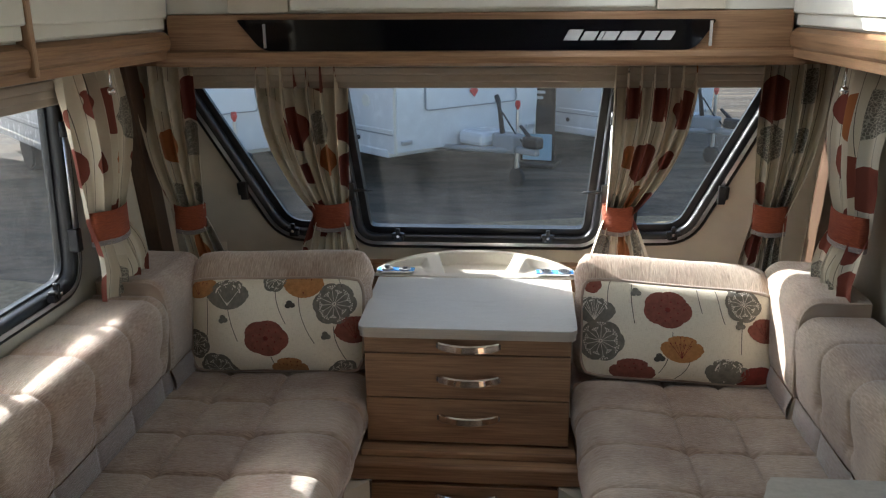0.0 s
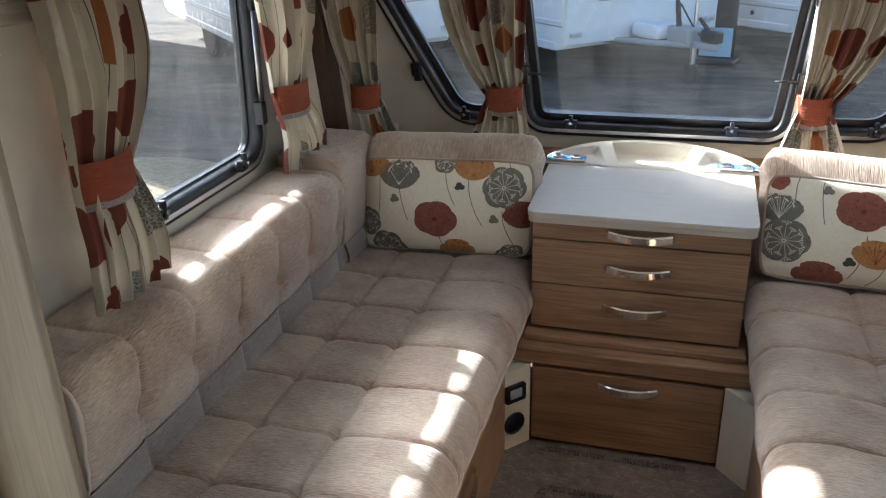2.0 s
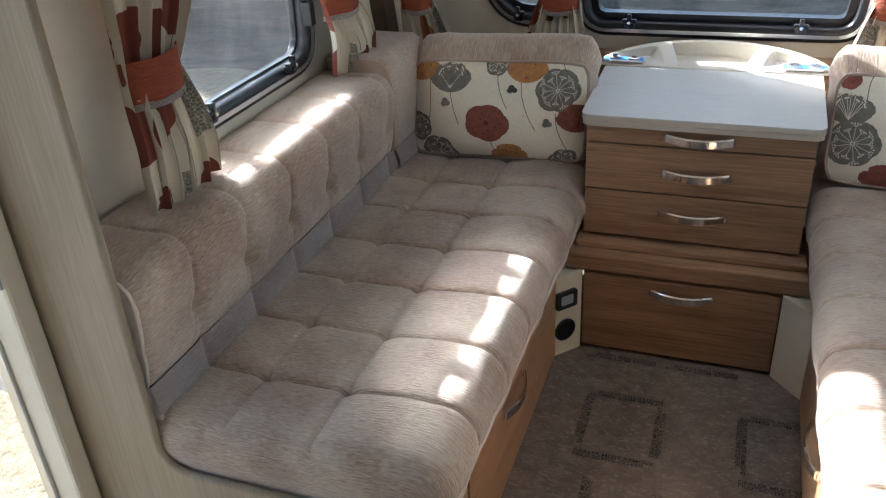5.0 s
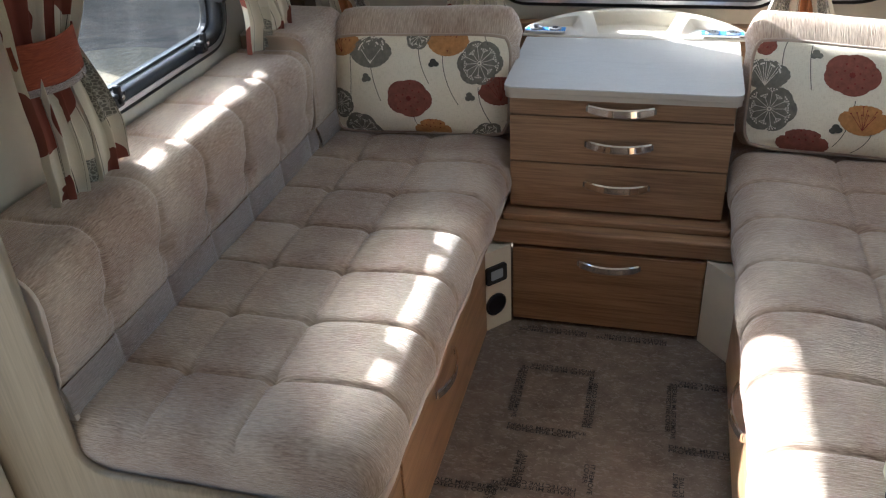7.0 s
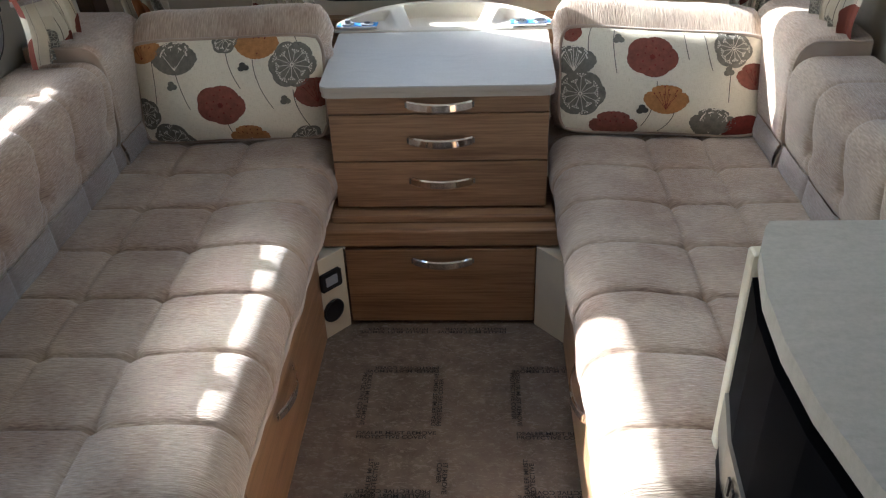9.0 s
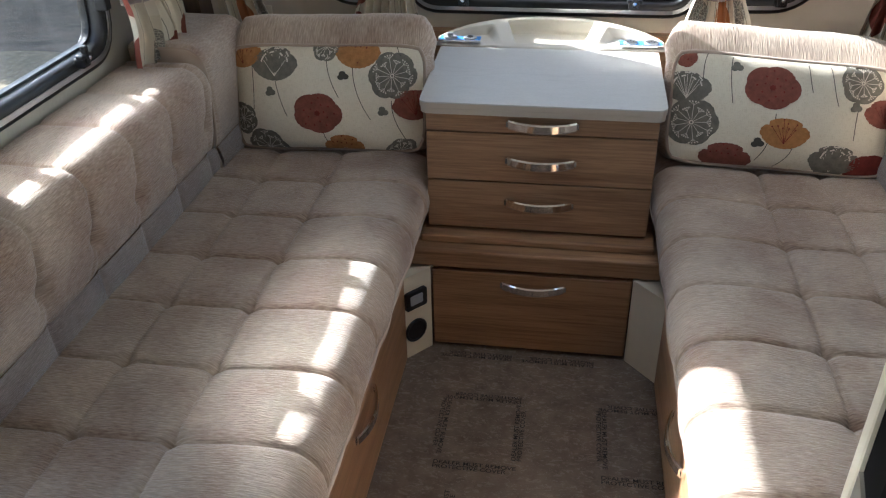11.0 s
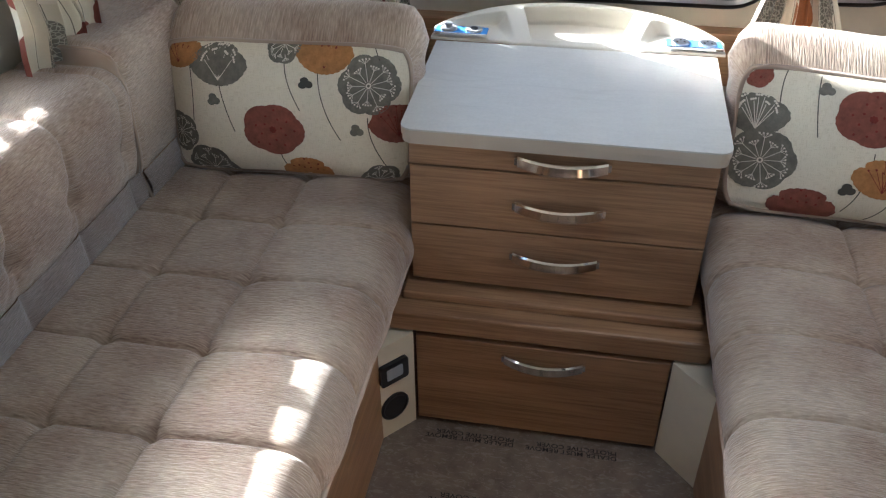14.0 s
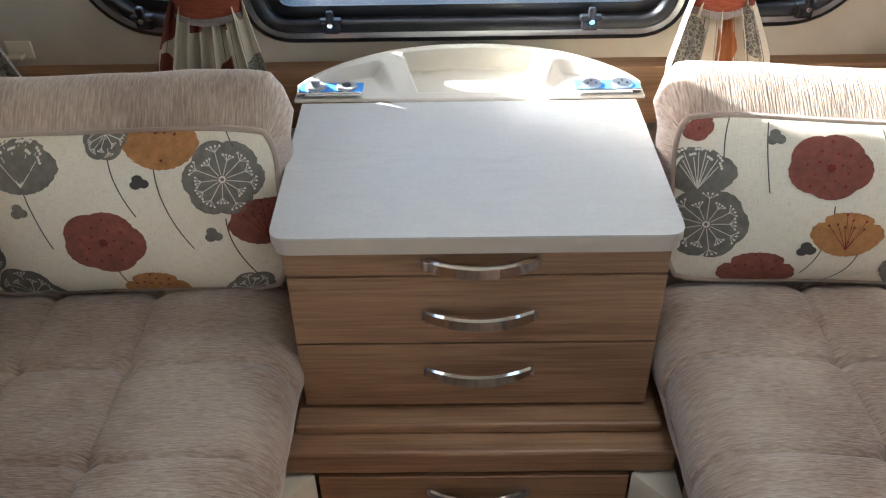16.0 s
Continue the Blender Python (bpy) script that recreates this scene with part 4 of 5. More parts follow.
# ---- printed cushions ----
def print_cushion(label, corners, flowers, base):
    """A box cushion with a printed linen front and a plain chenille gusset.
    corners: the front face's corners, bottom left, bottom right, top right, top left."""
    bl, br, tr, tl = [Vector(c) for c in corners]
    mid = (bl + br + tr + tl) / 4
    ob = thing("scatter_cushion", label, "cushion", tuple(base), "printed cushions")
    nrm = (br - bl).cross(tl - bl).normalized()
    if nrm.y > 0:
        nrm = -nrm
    th = 0.14

    def face(u, v, lift=0.0):
        """u, v from 0 to 1 over the front face; pinched sides, puffed middle."""
        a, b = 2 * u - 1, 2 * v - 1
        pin_u = a * (1 - 0.035 * (1 - b * b))
        pin_v = b * (1 - 0.05 * (1 - a * a))
        uu, vv = (pin_u + 1) / 2, (pin_v + 1) / 2
        p = (bl * (1 - uu) + br * uu) * (1 - vv) + (tl * (1 - uu) + tr * uu) * vv
        puff = 0.040 * (max(0, 1 - a ** 4) * max(0, 1 - b ** 4)) ** 0.6
        puff += 0.003 * noise.noise(p * 12)
        return p + nrm * (puff + lift)

    def corner(u, v):
        """Square parameters to a rounded square."""
        a, b = 2 * u - 1, 2 * v - 1
        k = 0.30
        a2 = a * math.sqrt(max(0, 1 - k * 0.5 * b ** 6))
        b2 = b * math.sqrt(max(0, 1 - k * 0.5 * a ** 6))
        return (a2 + 1) / 2, (b2 + 1) / 2

    W, H = (br - bl).length, (tl - bl).length
    grid("front", lambda u, v: face(*corner(u, v)), 120, 80, LINEN, ob, "ivory linen front", (W, H))
    rim = []
    for k in range(120):
        t = 4 * k / 120
        i, f = int(t), t - int(t)
        uv = [(f, 0), (1, f), (1 - f, 1), (0, 1 - f)][i]
        rim.append(face(*corner(*uv)))
    part("piping", tube(rim, 0.0055, 8, True), BEIGE, ob, "beige piping", True)
    n = len(rim)
    verts, faces, uvs = [], [], []
    rows = 10
    for j in range(rows + 1):
        s = j / rows
        for k, p in enumerate(rim):
            outw = (p - mid)
            outw = (outw - nrm * outw.dot(nrm)).normalized()
            tt = (4 * k / n) % 4
            side_d = min(abs(tt - 2.5), 4)
            up = min(1.0, max(0.0, (0.62 - side_d) / 0.12))
            up = up * up * (3 - 2 * up)
            outw = (outw * (1 - up) + (tl - bl).normalized() * up).normalized()
            bul = 0.020 * math.sin(math.pi * s) * (1 + 0.6 * up) + 0.055 * up * math.sin(math.pi * min(1, s * 0.62 + 0.02)) + 0.004 * noise.noise(p * 14 + nrm * s)
            shrink = 0.02 * s * s * (1 - 0.5 * up)
            verts.append(p - nrm * (th * s) + outw * (bul - shrink))
            uvs.append((k / n * 2 * (W + H), s * th))
    for j in range(rows):
        for k in range(n):
            faces.append((j * n + k, j * n + (k + 1) % n, (j + 1) * n + (k + 1) % n, (j + 1) * n + k))
    c = len(verts)
    verts.append(mid - nrm * (th + 0.03))
    uvs.append((0, 0))
    for k in range(n):
        faces.append((rows * n + k, rows * n + (k + 1) % n, c))
    raw("gusset", verts, faces, BEIGE_UP, ob, "plain beige gusset and back", True, uvs)

    def blot(name, cu, cv, ru, rv, mat, shape="round", lobes=5, depth=0.16, turn=0.0, inner=0.0, lift=0.0012, seg=60):
        """A printed shape on the front, clipped to the face."""
        vs, fs = [], []
        rings = 5
        for j in range(rings + 1):
            for k in range(seg + 1):
                a = 2 * math.pi * k / seg
                if shape == "fan":
                    top = math.sin(a) >= 0
                    edge = 0.70 + 0.30 * abs(math.cos(a)) ** 2 - 0.20 * (1 - abs(math.cos(1.5 * (a - math.pi / 2 - turn))) ** 0.3) if top else 1 - 0.30 * abs(math.sin(a)) ** 0.8
                    edge *= 1 - 0.02 * math.sin(a * 23)
                    aa = a
                else:
                    edge = 1 - depth * (1 - abs(math.cos(lobes * a / 2 + turn)) ** 0.6) - 0.04 * math.sin(a * 2 + cu * 40)
                    edge *= 1 - 0.010 * math.sin(a * 31 + cu * 9)
                    aa = a
                rad = (inner + (1 - inner) * j / rings) * (1 - (1 - edge) * (j / rings))
                u = cu + ru * rad * math.cos(aa)
                v = cv + rv * rad * math.sin(aa)
                vs.append(face(*corner(min(0.997, max(0.003, u)), min(0.997, max(0.003, v))), lift))
        w = seg + 1
        for j in range(rings):
            for k in range(seg):
                fs.append((j * w + k, j * w + k + 1, (j + 1) * w + k + 1, (j + 1) * w + k))
        raw(name, vs, fs, mat, ob)

    def stroke(name, pts, width, mat, lift=0.0010):
        vs, fs = [], []
        m = len(pts)
        for i in range(m):
            a, b = Vector(pts[max(0, i - 1)]), Vector(pts[min(m - 1, i + 1)])
            d = (b - a)
            d = Vector((d.x * W, d.y * H)).normalized()
            s = Vector((-d.y / W, d.x / H)) * width / 2
            for q in (1, -1):
                u, v = pts[i][0] + s.x * q, pts[i][1] + s.y * q
                vs.append(face(*corner(min(0.997, max(0.003, u)), min(0.997, max(0.003, v))), lift))
        for i in range(m - 1):
            fs.append((2 * i, 2 * i + 1, 2 * i + 3, 2 * i + 2))
        raw(name, vs, fs, mat, ob)

    for kind, cu, cv, size, turn in flowers:
        ru, rv = size / W, size / H
        if kind in ("poppy", "red"):
            blot("poppy_print", cu, cv, ru * 1.08, rv * 0.92, RUST if kind == "poppy" else DARKRED, "round", 5, 0.11, turn)
            blot("poppy_centre", cu, cv, ru * 0.13, rv * 0.13, DARKRED, "round", 7, 0.4, turn, lift=0.0024, seg=28)
            for k in range(14):
                a, q = k * 2.4 + turn, 0.3 + 0.035 * k
                blot("speck_print", cu + ru * q * math.cos(a), cv + rv * q * math.sin(a), ru * 0.045, rv * 0.045, DARKRED, "round", 3, 0.3, a, lift=0.0024, seg=7)
        elif kind in ("ochre", "redfan"):
            blot("poppy_print", cu, cv, ru * 1.05, rv * 0.95, ORANGE if kind == "ochre" else RUST, "fan", turn=turn)
            for k in range(8):
                a = 0.45 + 0.32 * k
                q = 0.45 + 0.2 * math.sin(k * 2.1)
                stroke("vein_print", [(cu, cv - rv * 0.45), (cu + ru * q * math.cos(a), cv + rv * q * math.sin(a))], 0.0012, DARKRED, 0.0026)
                blot("speck_print", cu + ru * q * math.cos(a), cv + rv * q * math.sin(a), ru * 0.04, rv * 0.04, DARKRED, "round", 3, 0.2, a, lift=0.0028, seg=7)
        elif kind == "disc":
            blot("seedhead_print", cu, cv, ru * 1.04, rv * 0.98, SEPIA, "round", 6, 0.12, turn)
            blot("seed_ring", cu, cv, ru * 0.10, rv * 0.10, PALE_PRINT, "round", 7, 0.2, turn, inner=0.45, lift=0.0024, seg=24)
            for k in range(13):
                a = 2 * math.pi * k / 13 + turn
                q = 0.58 + 0.12 * math.sin(k * 2.7)
                stroke("vein_print", [(cu + ru * 0.12 * math.cos(a), cv + rv * 0.12 * math.sin(a)), (cu + ru * q * math.cos(a), cv + rv * q * math.sin(a))], 0.0013, PALE_PRINT, 0.0026)
                for da in (-0.20, -0.07, 0.07, 0.20):
                    p0 = (cu + ru * q * math.cos(a), cv + rv * q * math.sin(a))
                    p1 = (cu + ru * (q + 0.14) * math.cos(a + da), cv + rv * (q + 0.14) * math.sin(a + da))
                    stroke("bristle_print", [p0, p1], 0.0011, PALE_PRINT, 0.0026)
                    blot("seed_print", p1[0], p1[1], ru * 0.035, rv * 0.035, PALE_PRINT, "round", 3, 0.1, 0, lift=0.0028, seg=6)
        elif kind == "fan":
            blot("seedhead_print", cu, cv, ru * 1.08, rv, SEPIA, "fan", turn=turn)
            for k in range(9):
                a = 0.35 + 2.45 * k / 8
                q = 0.55 + 0.12 * math.sin(k * 2.3)
                stroke("vein_print", [(cu, cv - rv * 0.5), (cu + ru * q * math.cos(a), cv + rv * q * math.sin(a))], 0.0014, PALE_PRINT, 0.0026)
                for da in (-0.12, 0.0, 0.12):
                    blot("seed_print", cu + ru * (q + 0.08) * math.cos(a + da), cv + rv * (q + 0.08) * math.sin(a + da), ru * 0.045, rv * 0.045, PALE_PRINT, "round", 3, 0.1, 0, lift=0.0028, seg=6)
        elif kind == "leaf":
            blot("leaf_print", cu, cv, ru, rv * 0.85, LINE if turn < 1 else SEPIA, "round", 3, 0.5, 0.5, seg=30)
        if kind == "stem":
            pts = [(cu + turn * (k / 10) ** 2, cv - size * k / 10) for k in range(11)]
            stroke("stem_print", pts, 0.0022, LINE)
    return ob


left_flowers = [
    ("fan", 0.235, 0.835, 0.066, 0.05), ("leaf", 0.205, 0.575, 0.017, 2), ("stem", 0.235, 0.76, 0.42, 0.055), ("stem", 0.115, 0.85, 0.45, -0.01),
    ("ochre", 0.672, 0.945, 0.064, 0), ("leaf", 0.595, 0.735, 0.017, 0), ("stem", 0.645, 0.82, 0.50, 0.09), ("disc", 0.848, 0.735, 0.067, 0.3),
    ("stem", 0.845, 0.50, 0.38, 0.07), ("leaf", 0.80, 0.40, 0.017, 2), ("poppy", 0.455, 0.375, 0.067, 0.2), ("redfan", 0.965, 0.455, 0.066, 0.3),
    ("ochre", 0.585, 0.03, 0.060, 0), ("stem", 0.48, 0.20, 0.12, 0.02), ("disc", 0.035, 0.30, 0.048, 0.9), ("disc", 0.16, 0.02, 0.060, 0.2), ("ochre", 0.06, 0.92, 0.055, 0),
    ("disc", 0.50, 1.0, 0.040, 0.2), ("stem", 0.51, 0.93, 0.40, 0.06), ("stem", 0.88, 1.0, 0.14, 0.02), ("disc", 0.90, 0.0, 0.045, 0.4),
]
right_flowers = [
    ("poppy", 0.44, 0.75, 0.066, 0.3), ("ochre", 0.52, 0.345, 0.064, 0), ("disc", 0.095, 0.37, 0.068, 0.1), ("fan", 0.06, 0.68, 0.060, 0.2),
    ("disc", 0.835, 0.86, 0.056, 0.5), ("redfan", 0.965, 0.60, 0.060, 0.1), ("leaf", 0.82, 0.64, 0.017, 2), ("stem", 0.83, 0.70, 0.36, 0.0),
    ("redfan", 0.265, 0.06, 0.070, 0.0), ("leaf", 0.405, 0.24, 0.018, 0), ("stem", 0.455, 0.33, 0.26, -0.05), ("stem", 0.565, 0.26, 0.24, -0.07), ("fan", 0.76, 0.13, 0.064, 0.0),
    ("stem", 0.25, 0.98, 0.40, 0.02), ("leaf", 0.275, 0.90, 0.017, 2), ("stem", 0.60, 0.98, 0.24, 0.02), ("stem", 0.70, 0.98, 0.34, 0.04), ("red", 0.93, 0.06, 0.055, 0.2), ("stem", 0.47, 0.52, 0.12, 0.0), ("poppy", 0.05, 0.93, 0.024, 0), ("stem", 0.13, 0.99, 0.22, 0.0),
]
print_cushion("printed cushion with poppies standing on the bench", [(-0.872, 0.150, 0.490), (-0.314, 0.140, 0.508), (-0.312, 0.198, 0.805), (-0.880, 0.212, 0.785)], left_flowers, (-0.6, 0.2, 0.5))
print_cushion("printed cushion with poppies standing on the bench", [(0.332, 0.138, 0.520), (0.908, 0.146, 0.488), (0.908, 0.215, 0.770), (0.334, 0.225, 0.808)], right_flowers, (0.6, 0.2, 0.5))


# ---- curtains ----
def curtain(label, top_c, tie_c, foot_c, width_top, width_tie, width_foot, axis, z_top, z_tie, z_foot, folds, seed, normal, lean=0.0):
    """A gathered curtain with a tieback: pleats narrowing to the tie, flaring below it."""
    c = thing("curtain", label, "curtain", (top_c[0], top_c[1], z_foot), "curtains of the caravan lounge")
    ax, nr = Vector((*axis, 0)).normalized(), Vector((*normal, 0)).normalized()
    rnd = random.Random(seed)
    ph = rnd.random() * 6

    def fn(u, v):
        z = z_top + (z_foot - z_top) * v
        vt = (z_top - z_tie) / (z_top - z_foot)
        if v < vt:
            k = v / vt
            s = k ** 2.2
            cxy = Vector(top_c) * (1 - s) + Vector(tie_c) * s
            w = width_top * (1 - s) + width_tie * s
            amp = 0.026 * (1 - 0.45 * s)
            sag = 0.030 * math.sin(math.pi * k) * (1 - k * 0.4)
        else:
            k = (v - vt) / (1 - vt)
            s = min(1.0, k * 1.5) ** 0.8
            cxy = Vector(tie_c) * (1 - s) + Vector(foot_c) * s
            w = width_tie * (1 - s) + width_foot * s
            amp = 0.014
            sag = 0.018 * math.sin(math.pi * k * 0.8)
        low = 0.0 if v < vt else min(1.0, (v - vt) / (1 - vt) * 1.6)
        a = 2 * math.pi * folds * u + ph + 0.7 * math.sin(3 * u + seed) + 0.5 * math.sin(v * 5 + u * 4)
        off = amp * (math.sin(a) + 0.35 * math.sin(2.3 * a + 1 + v * 2)) + sag
        off += (0.005 + 0.004 * low) * noise.noise(Vector((u * 5, v * 7, seed)))
        along = (u - 0.5) * w + 0.010 * math.cos(a) * (w / width_top)
        p = Vector((cxy.x, cxy.y, 0)) + ax * along + nr * (off + 0.02)
        return (p.x, p.y, z + (0.010 * (2 * u - 1) ** 2 + 0.003 * math.sin(a)) * low)

    cl = grid("cloth", fn, 130, 90, CURTAIN, c, "ivory linen printed with poppies", (width_top * 1.75, z_top - z_foot))
    uvl = cl.data.uv_layers[0].data
    off = (rnd.random() * 7, rnd.random() * 7)
    for d in uvl:
        d.uv = (d.uv[0] + off[0], d.uv[1] + off[1])

    def band(r, z0, z1, wid):
        vs, fs = [], []
        n = 32
        for j in range(7):
            z = z0 + (z1 - z0) * j / 6
            for k in range(n):
                a = 2 * math.pi * k / n
                q = Vector((tie_c[0], tie_c[1], 0)) + nr * 0.025 + ax * math.cos(a) * wid + nr * math.sin(a) * r
                vs.append((q.x, q.y, z + lean * math.cos(a) + 0.002 * math.sin(3 * a + j)))
        for j in range(6):
            for k in range(n):
                fs.append((j * n + k, j * n + (k + 1) % n, (j + 1) * n + (k + 1) % n, (j + 1) * n + k))
        uv = [((i % n) / n * 0.35, i // n * 0.012) for i in range(len(vs))]
        return vs, fs, uv
    hb = 0.041
    vs, fs, uv = band(0.036, z_tie - hb, z_tie + hb, width_tie / 2 + 0.006)
    t = raw("tieback", vs, fs, TIE, c, "rust-red tieback", True, uv)
    vs, fs, uv = band(0.037, z_tie - hb - 0.014, z_tie - hb, width_tie / 2 + 0.007)
    raw("tieback_edge", vs, fs, GREY_TRIM, t, "grey edge", True, uv)
    return c


curtain("gathered printed curtain with tieback between front windows", (-0.548, 0.488), (-0.487, 0.548), (-0.490, 0.52), 0.285, 0.115, 0.20, (1, 0), 1.42, 0.915, 0.70, 7, 1, (0, -1))
curtain("gathered printed curtain with tieback between front windows", (0.565, 0.485), (0.475, 0.545), (0.475, 0.51), 0.27, 0.09, 0.20, (1, 0), 1.42, 0.915, 0.70, 7, 2, (0, -1))
curtain("gathered printed curtain in the front corner", (-0.985, 0.42), (-0.955, 0.46), (-0.905, 0.45), 0.17, 0.09, 0.12, (0.9, 0.35), 1.43, 0.925, 0.70, 4, 3, (0.35, -0.9))
curtain("gathered printed curtain in the front corner", (0.965, 0.40), (0.935, 0.43), (0.915, 0.42), 0.19, 0.09, 0.13, (0.9, -0.35), 1.43, 0.95, 0.72, 5, 4, (-0.35, -0.9))
curtain("gathered printed curtain beside the side window", (-1.035, 0.01), (-1.035, 0.015), (-1.015, 0.03), 0.26, 0.155, 0.25, (0.06, 1), 1.45, 1.018, 0.805, 4, 5, (1, -0.06))
curtain("gathered printed curtain beside the side window", (1.055, 0.06), (1.055, 0.065), (1.035, 0.075), 0.27, 0.17, 0.23, (-0.06, 1), 1.45, 1.018, 0.805, 4, 6, (-1, -0.06))
curtain("gathered printed curtain beside the side window", (-1.03, -0.81), (-1.025, -0.85), (-0.995, -0.87), 0.24, 0.155, 0.23, (0.0, 1), 1.45, 1.058, 0.803, 5, 7, (1, 0))

# ---- kitchen unit ----
kit = thing("kitchen_unit", "kitchen unit with speckled grey worktop and black oven front", "kitchen unit", (0.8, -1.6, 0))
front = [(0.520, -1.045), (0.498, -1.10), (0.477, -1.20), (0.470, -1.30), (0.474, -1.40), (0.490, -1.50), (0.512, -1.60), (0.53, -1.72), (0.54, -2.6)]
top = rounded([(XR - 0.002, -1.03), (0.53, -1.03)], 0) + front + [(XR - 0.002, -2.6)]
part("worktop", plate(top, [], lambda u, v, d: (u, v, 0.880 + d), 0.030), KITCHEN_TOP, kit, "speckled grey laminate worktop")
body = [(XR - 0.004, -1.055), (0.545, -1.055)] + [(x + 0.022, y) for x, y in front[1:]] + [(XR - 0.004, -2.6)]
part("body", plate(body, [], lambda u, v, d: (u, v, 0.02 + d), 0.858), CREAM, kit, "cream unit body")
edge = [(x + 0.014, y) for x, y in front]
def curved_front(z0, z1, d0, d1, i0, i1):
    bm = bmesh.new()
    rows = []
    pts = [Vector(p) for p in edge]
    fine = []
    for a, b in zip(pts[i0:i1], pts[i0 + 1:i1 + 1]):
        fine += [a + (b - a) * k / 4 for k in range(4)]
    fine.append(pts[i1])
    for p in fine:
        rows.append([bm.verts.new((p.x - d0, p.y, z0)), bm.verts.new((p.x - d1, p.y, z0)), bm.verts.new((p.x - d1, p.y, z1)), bm.verts.new((p.x - d0, p.y, z1))])
    for r0, r1 in zip(rows, rows[1:]):
        for k in range(4):
            bm.faces.new((r0[k], r0[(k + 1) % 4], r1[(k + 1) % 4], r1[k]))
    bm.faces.new(rows[0])
    bm.faces.new(rows[-1][::-1])
    return bm
OVEN = material("black_oven_glass", (0.006, 0.006, 0.007), 0.32)
OVEN.node_tree.nodes["Principled BSDF"].inputs["IOR"].default_value = 1.02
ov = part("oven_front", curved_front(0.30, 0.862, -0.006, 0.017, 1, 8), OVEN, kit, "black gloss oven front")
part("control_strip", curved_front(0.580, 0.652, 0.0172, 0.023, 1, 8), material("satin_metal", (0.30, 0.285, 0.25), 0.42, 1.0), ov, "brushed metal control strip")
part("strip_gap", curved_front(0.566, 0.5785, 0.0172, 0.021, 1, 8), BLACK, ov, "black gap below the strip")
for k in range(4):
    xm = 0.4607 - 0.0012 * k
    part("control_mark", box(xm - 0.002, xm + 0.0015, -1.258 - 0.022 * k, -1.250 - 0.022 * k, 0.606, 0.636), BLACK, ov, "black control mark")
part("corner_post", box(0.500, 0.530, -1.075, -1.045, 0.02, 0.880, 0.006), CREAM, kit, "cream corner post")

# ---- floor film print ----
def floor_text(words, x, y, turn, size):
    cu = bpy.data.curves.new("film_print", "FONT")
    cu.body = words
    cu.size = size
    cu.space_line = 0.85
    cu.extrude = 0.0
    cu.offset = 0.0002
    tmp = bpy.data.objects.new("film_print", cu)
    scene.collection.objects.link(tmp)
    dg = bpy.context.evaluated_depsgraph_get()
    me = bpy.data.meshes.new_from_object(tmp.evaluated_get(dg))
    bpy.data.objects.remove(tmp)
    me.transform(pose(x, y, 0.0015, 0, 0, turn) @ Matrix.Diagonal((1.18, 1.0, 1.0, 1.0)))
    ob = link_mesh("film_print", me, FILM_INK, floor, "black warning print on the film", False)
    return ob


WORDS = "DEALER MUST REMOVE\nPROTECTIVE COVER"
for row, yb in enumerate((-0.555, -0.775, -0.995, -1.215, -1.435)):
    for xb in (-0.20, 0.205) if row % 2 == 0 else (-0.36, 0.015):
        floor_text(WORDS, xb, yb + 0.014, 0, 0.0165)
        if row % 2 == 0:
            floor_text(WORDS, xb + 0.20, yb + 0.045, 90, 0.0165)
            floor_text(WORDS, xb + 0.005, yb + 0.250, -90, 0.0165)
            floor_text(WORDS, xb + 0.20, yb + 0.262, 180, 0.0165)
        else:
            floor_text("DEALER MUST\nPROTECTIVE", xb + 0.215, yb + 0.030, 90, 0.0165)
            floor_text("IT REMOVE\nCOVER", xb + 0.01, yb + 0.140, -90, 0.0165)
for xb in (-0.20, 0.03):
    floor_text(WORDS, xb + 0.16, -0.118, 180, 0.0165)

# ---- outside ----
GZ = -0.45
ground = tagged(part("ground", box(-400, 400, -400, 400, GZ - 0.3, GZ), ASPHALT), "wet dark asphalt yard", "ground", kind="structure")
tagged(part("pavement", plate(rounded([(-1.6, 1.0), (3.4, 1.0), (3.6, 6.0), (1.2, 5.9), (-0.4, 5.5), (-1.6, 5.3)], 0.5), [], lambda u, v, d: (u, v, GZ - 0.006 + d), 0.012), GRAVEL), "pale gravel strip before the caravan", "pavement", kind="structure")
tagged(part("pavement", plate(rounded([(-6.0, -3.0), (-1.5, -3.0), (-1.75, 1.4), (-3.2, 3.5), (-4.1, 3.7), (-6.0, 2.4)], 0.4), [], lambda u, v, d: (u, v, GZ - 0.006 + d), 0.013), GRAVEL), "pale gravel strip beside the caravan", "pavement", kind="structure")


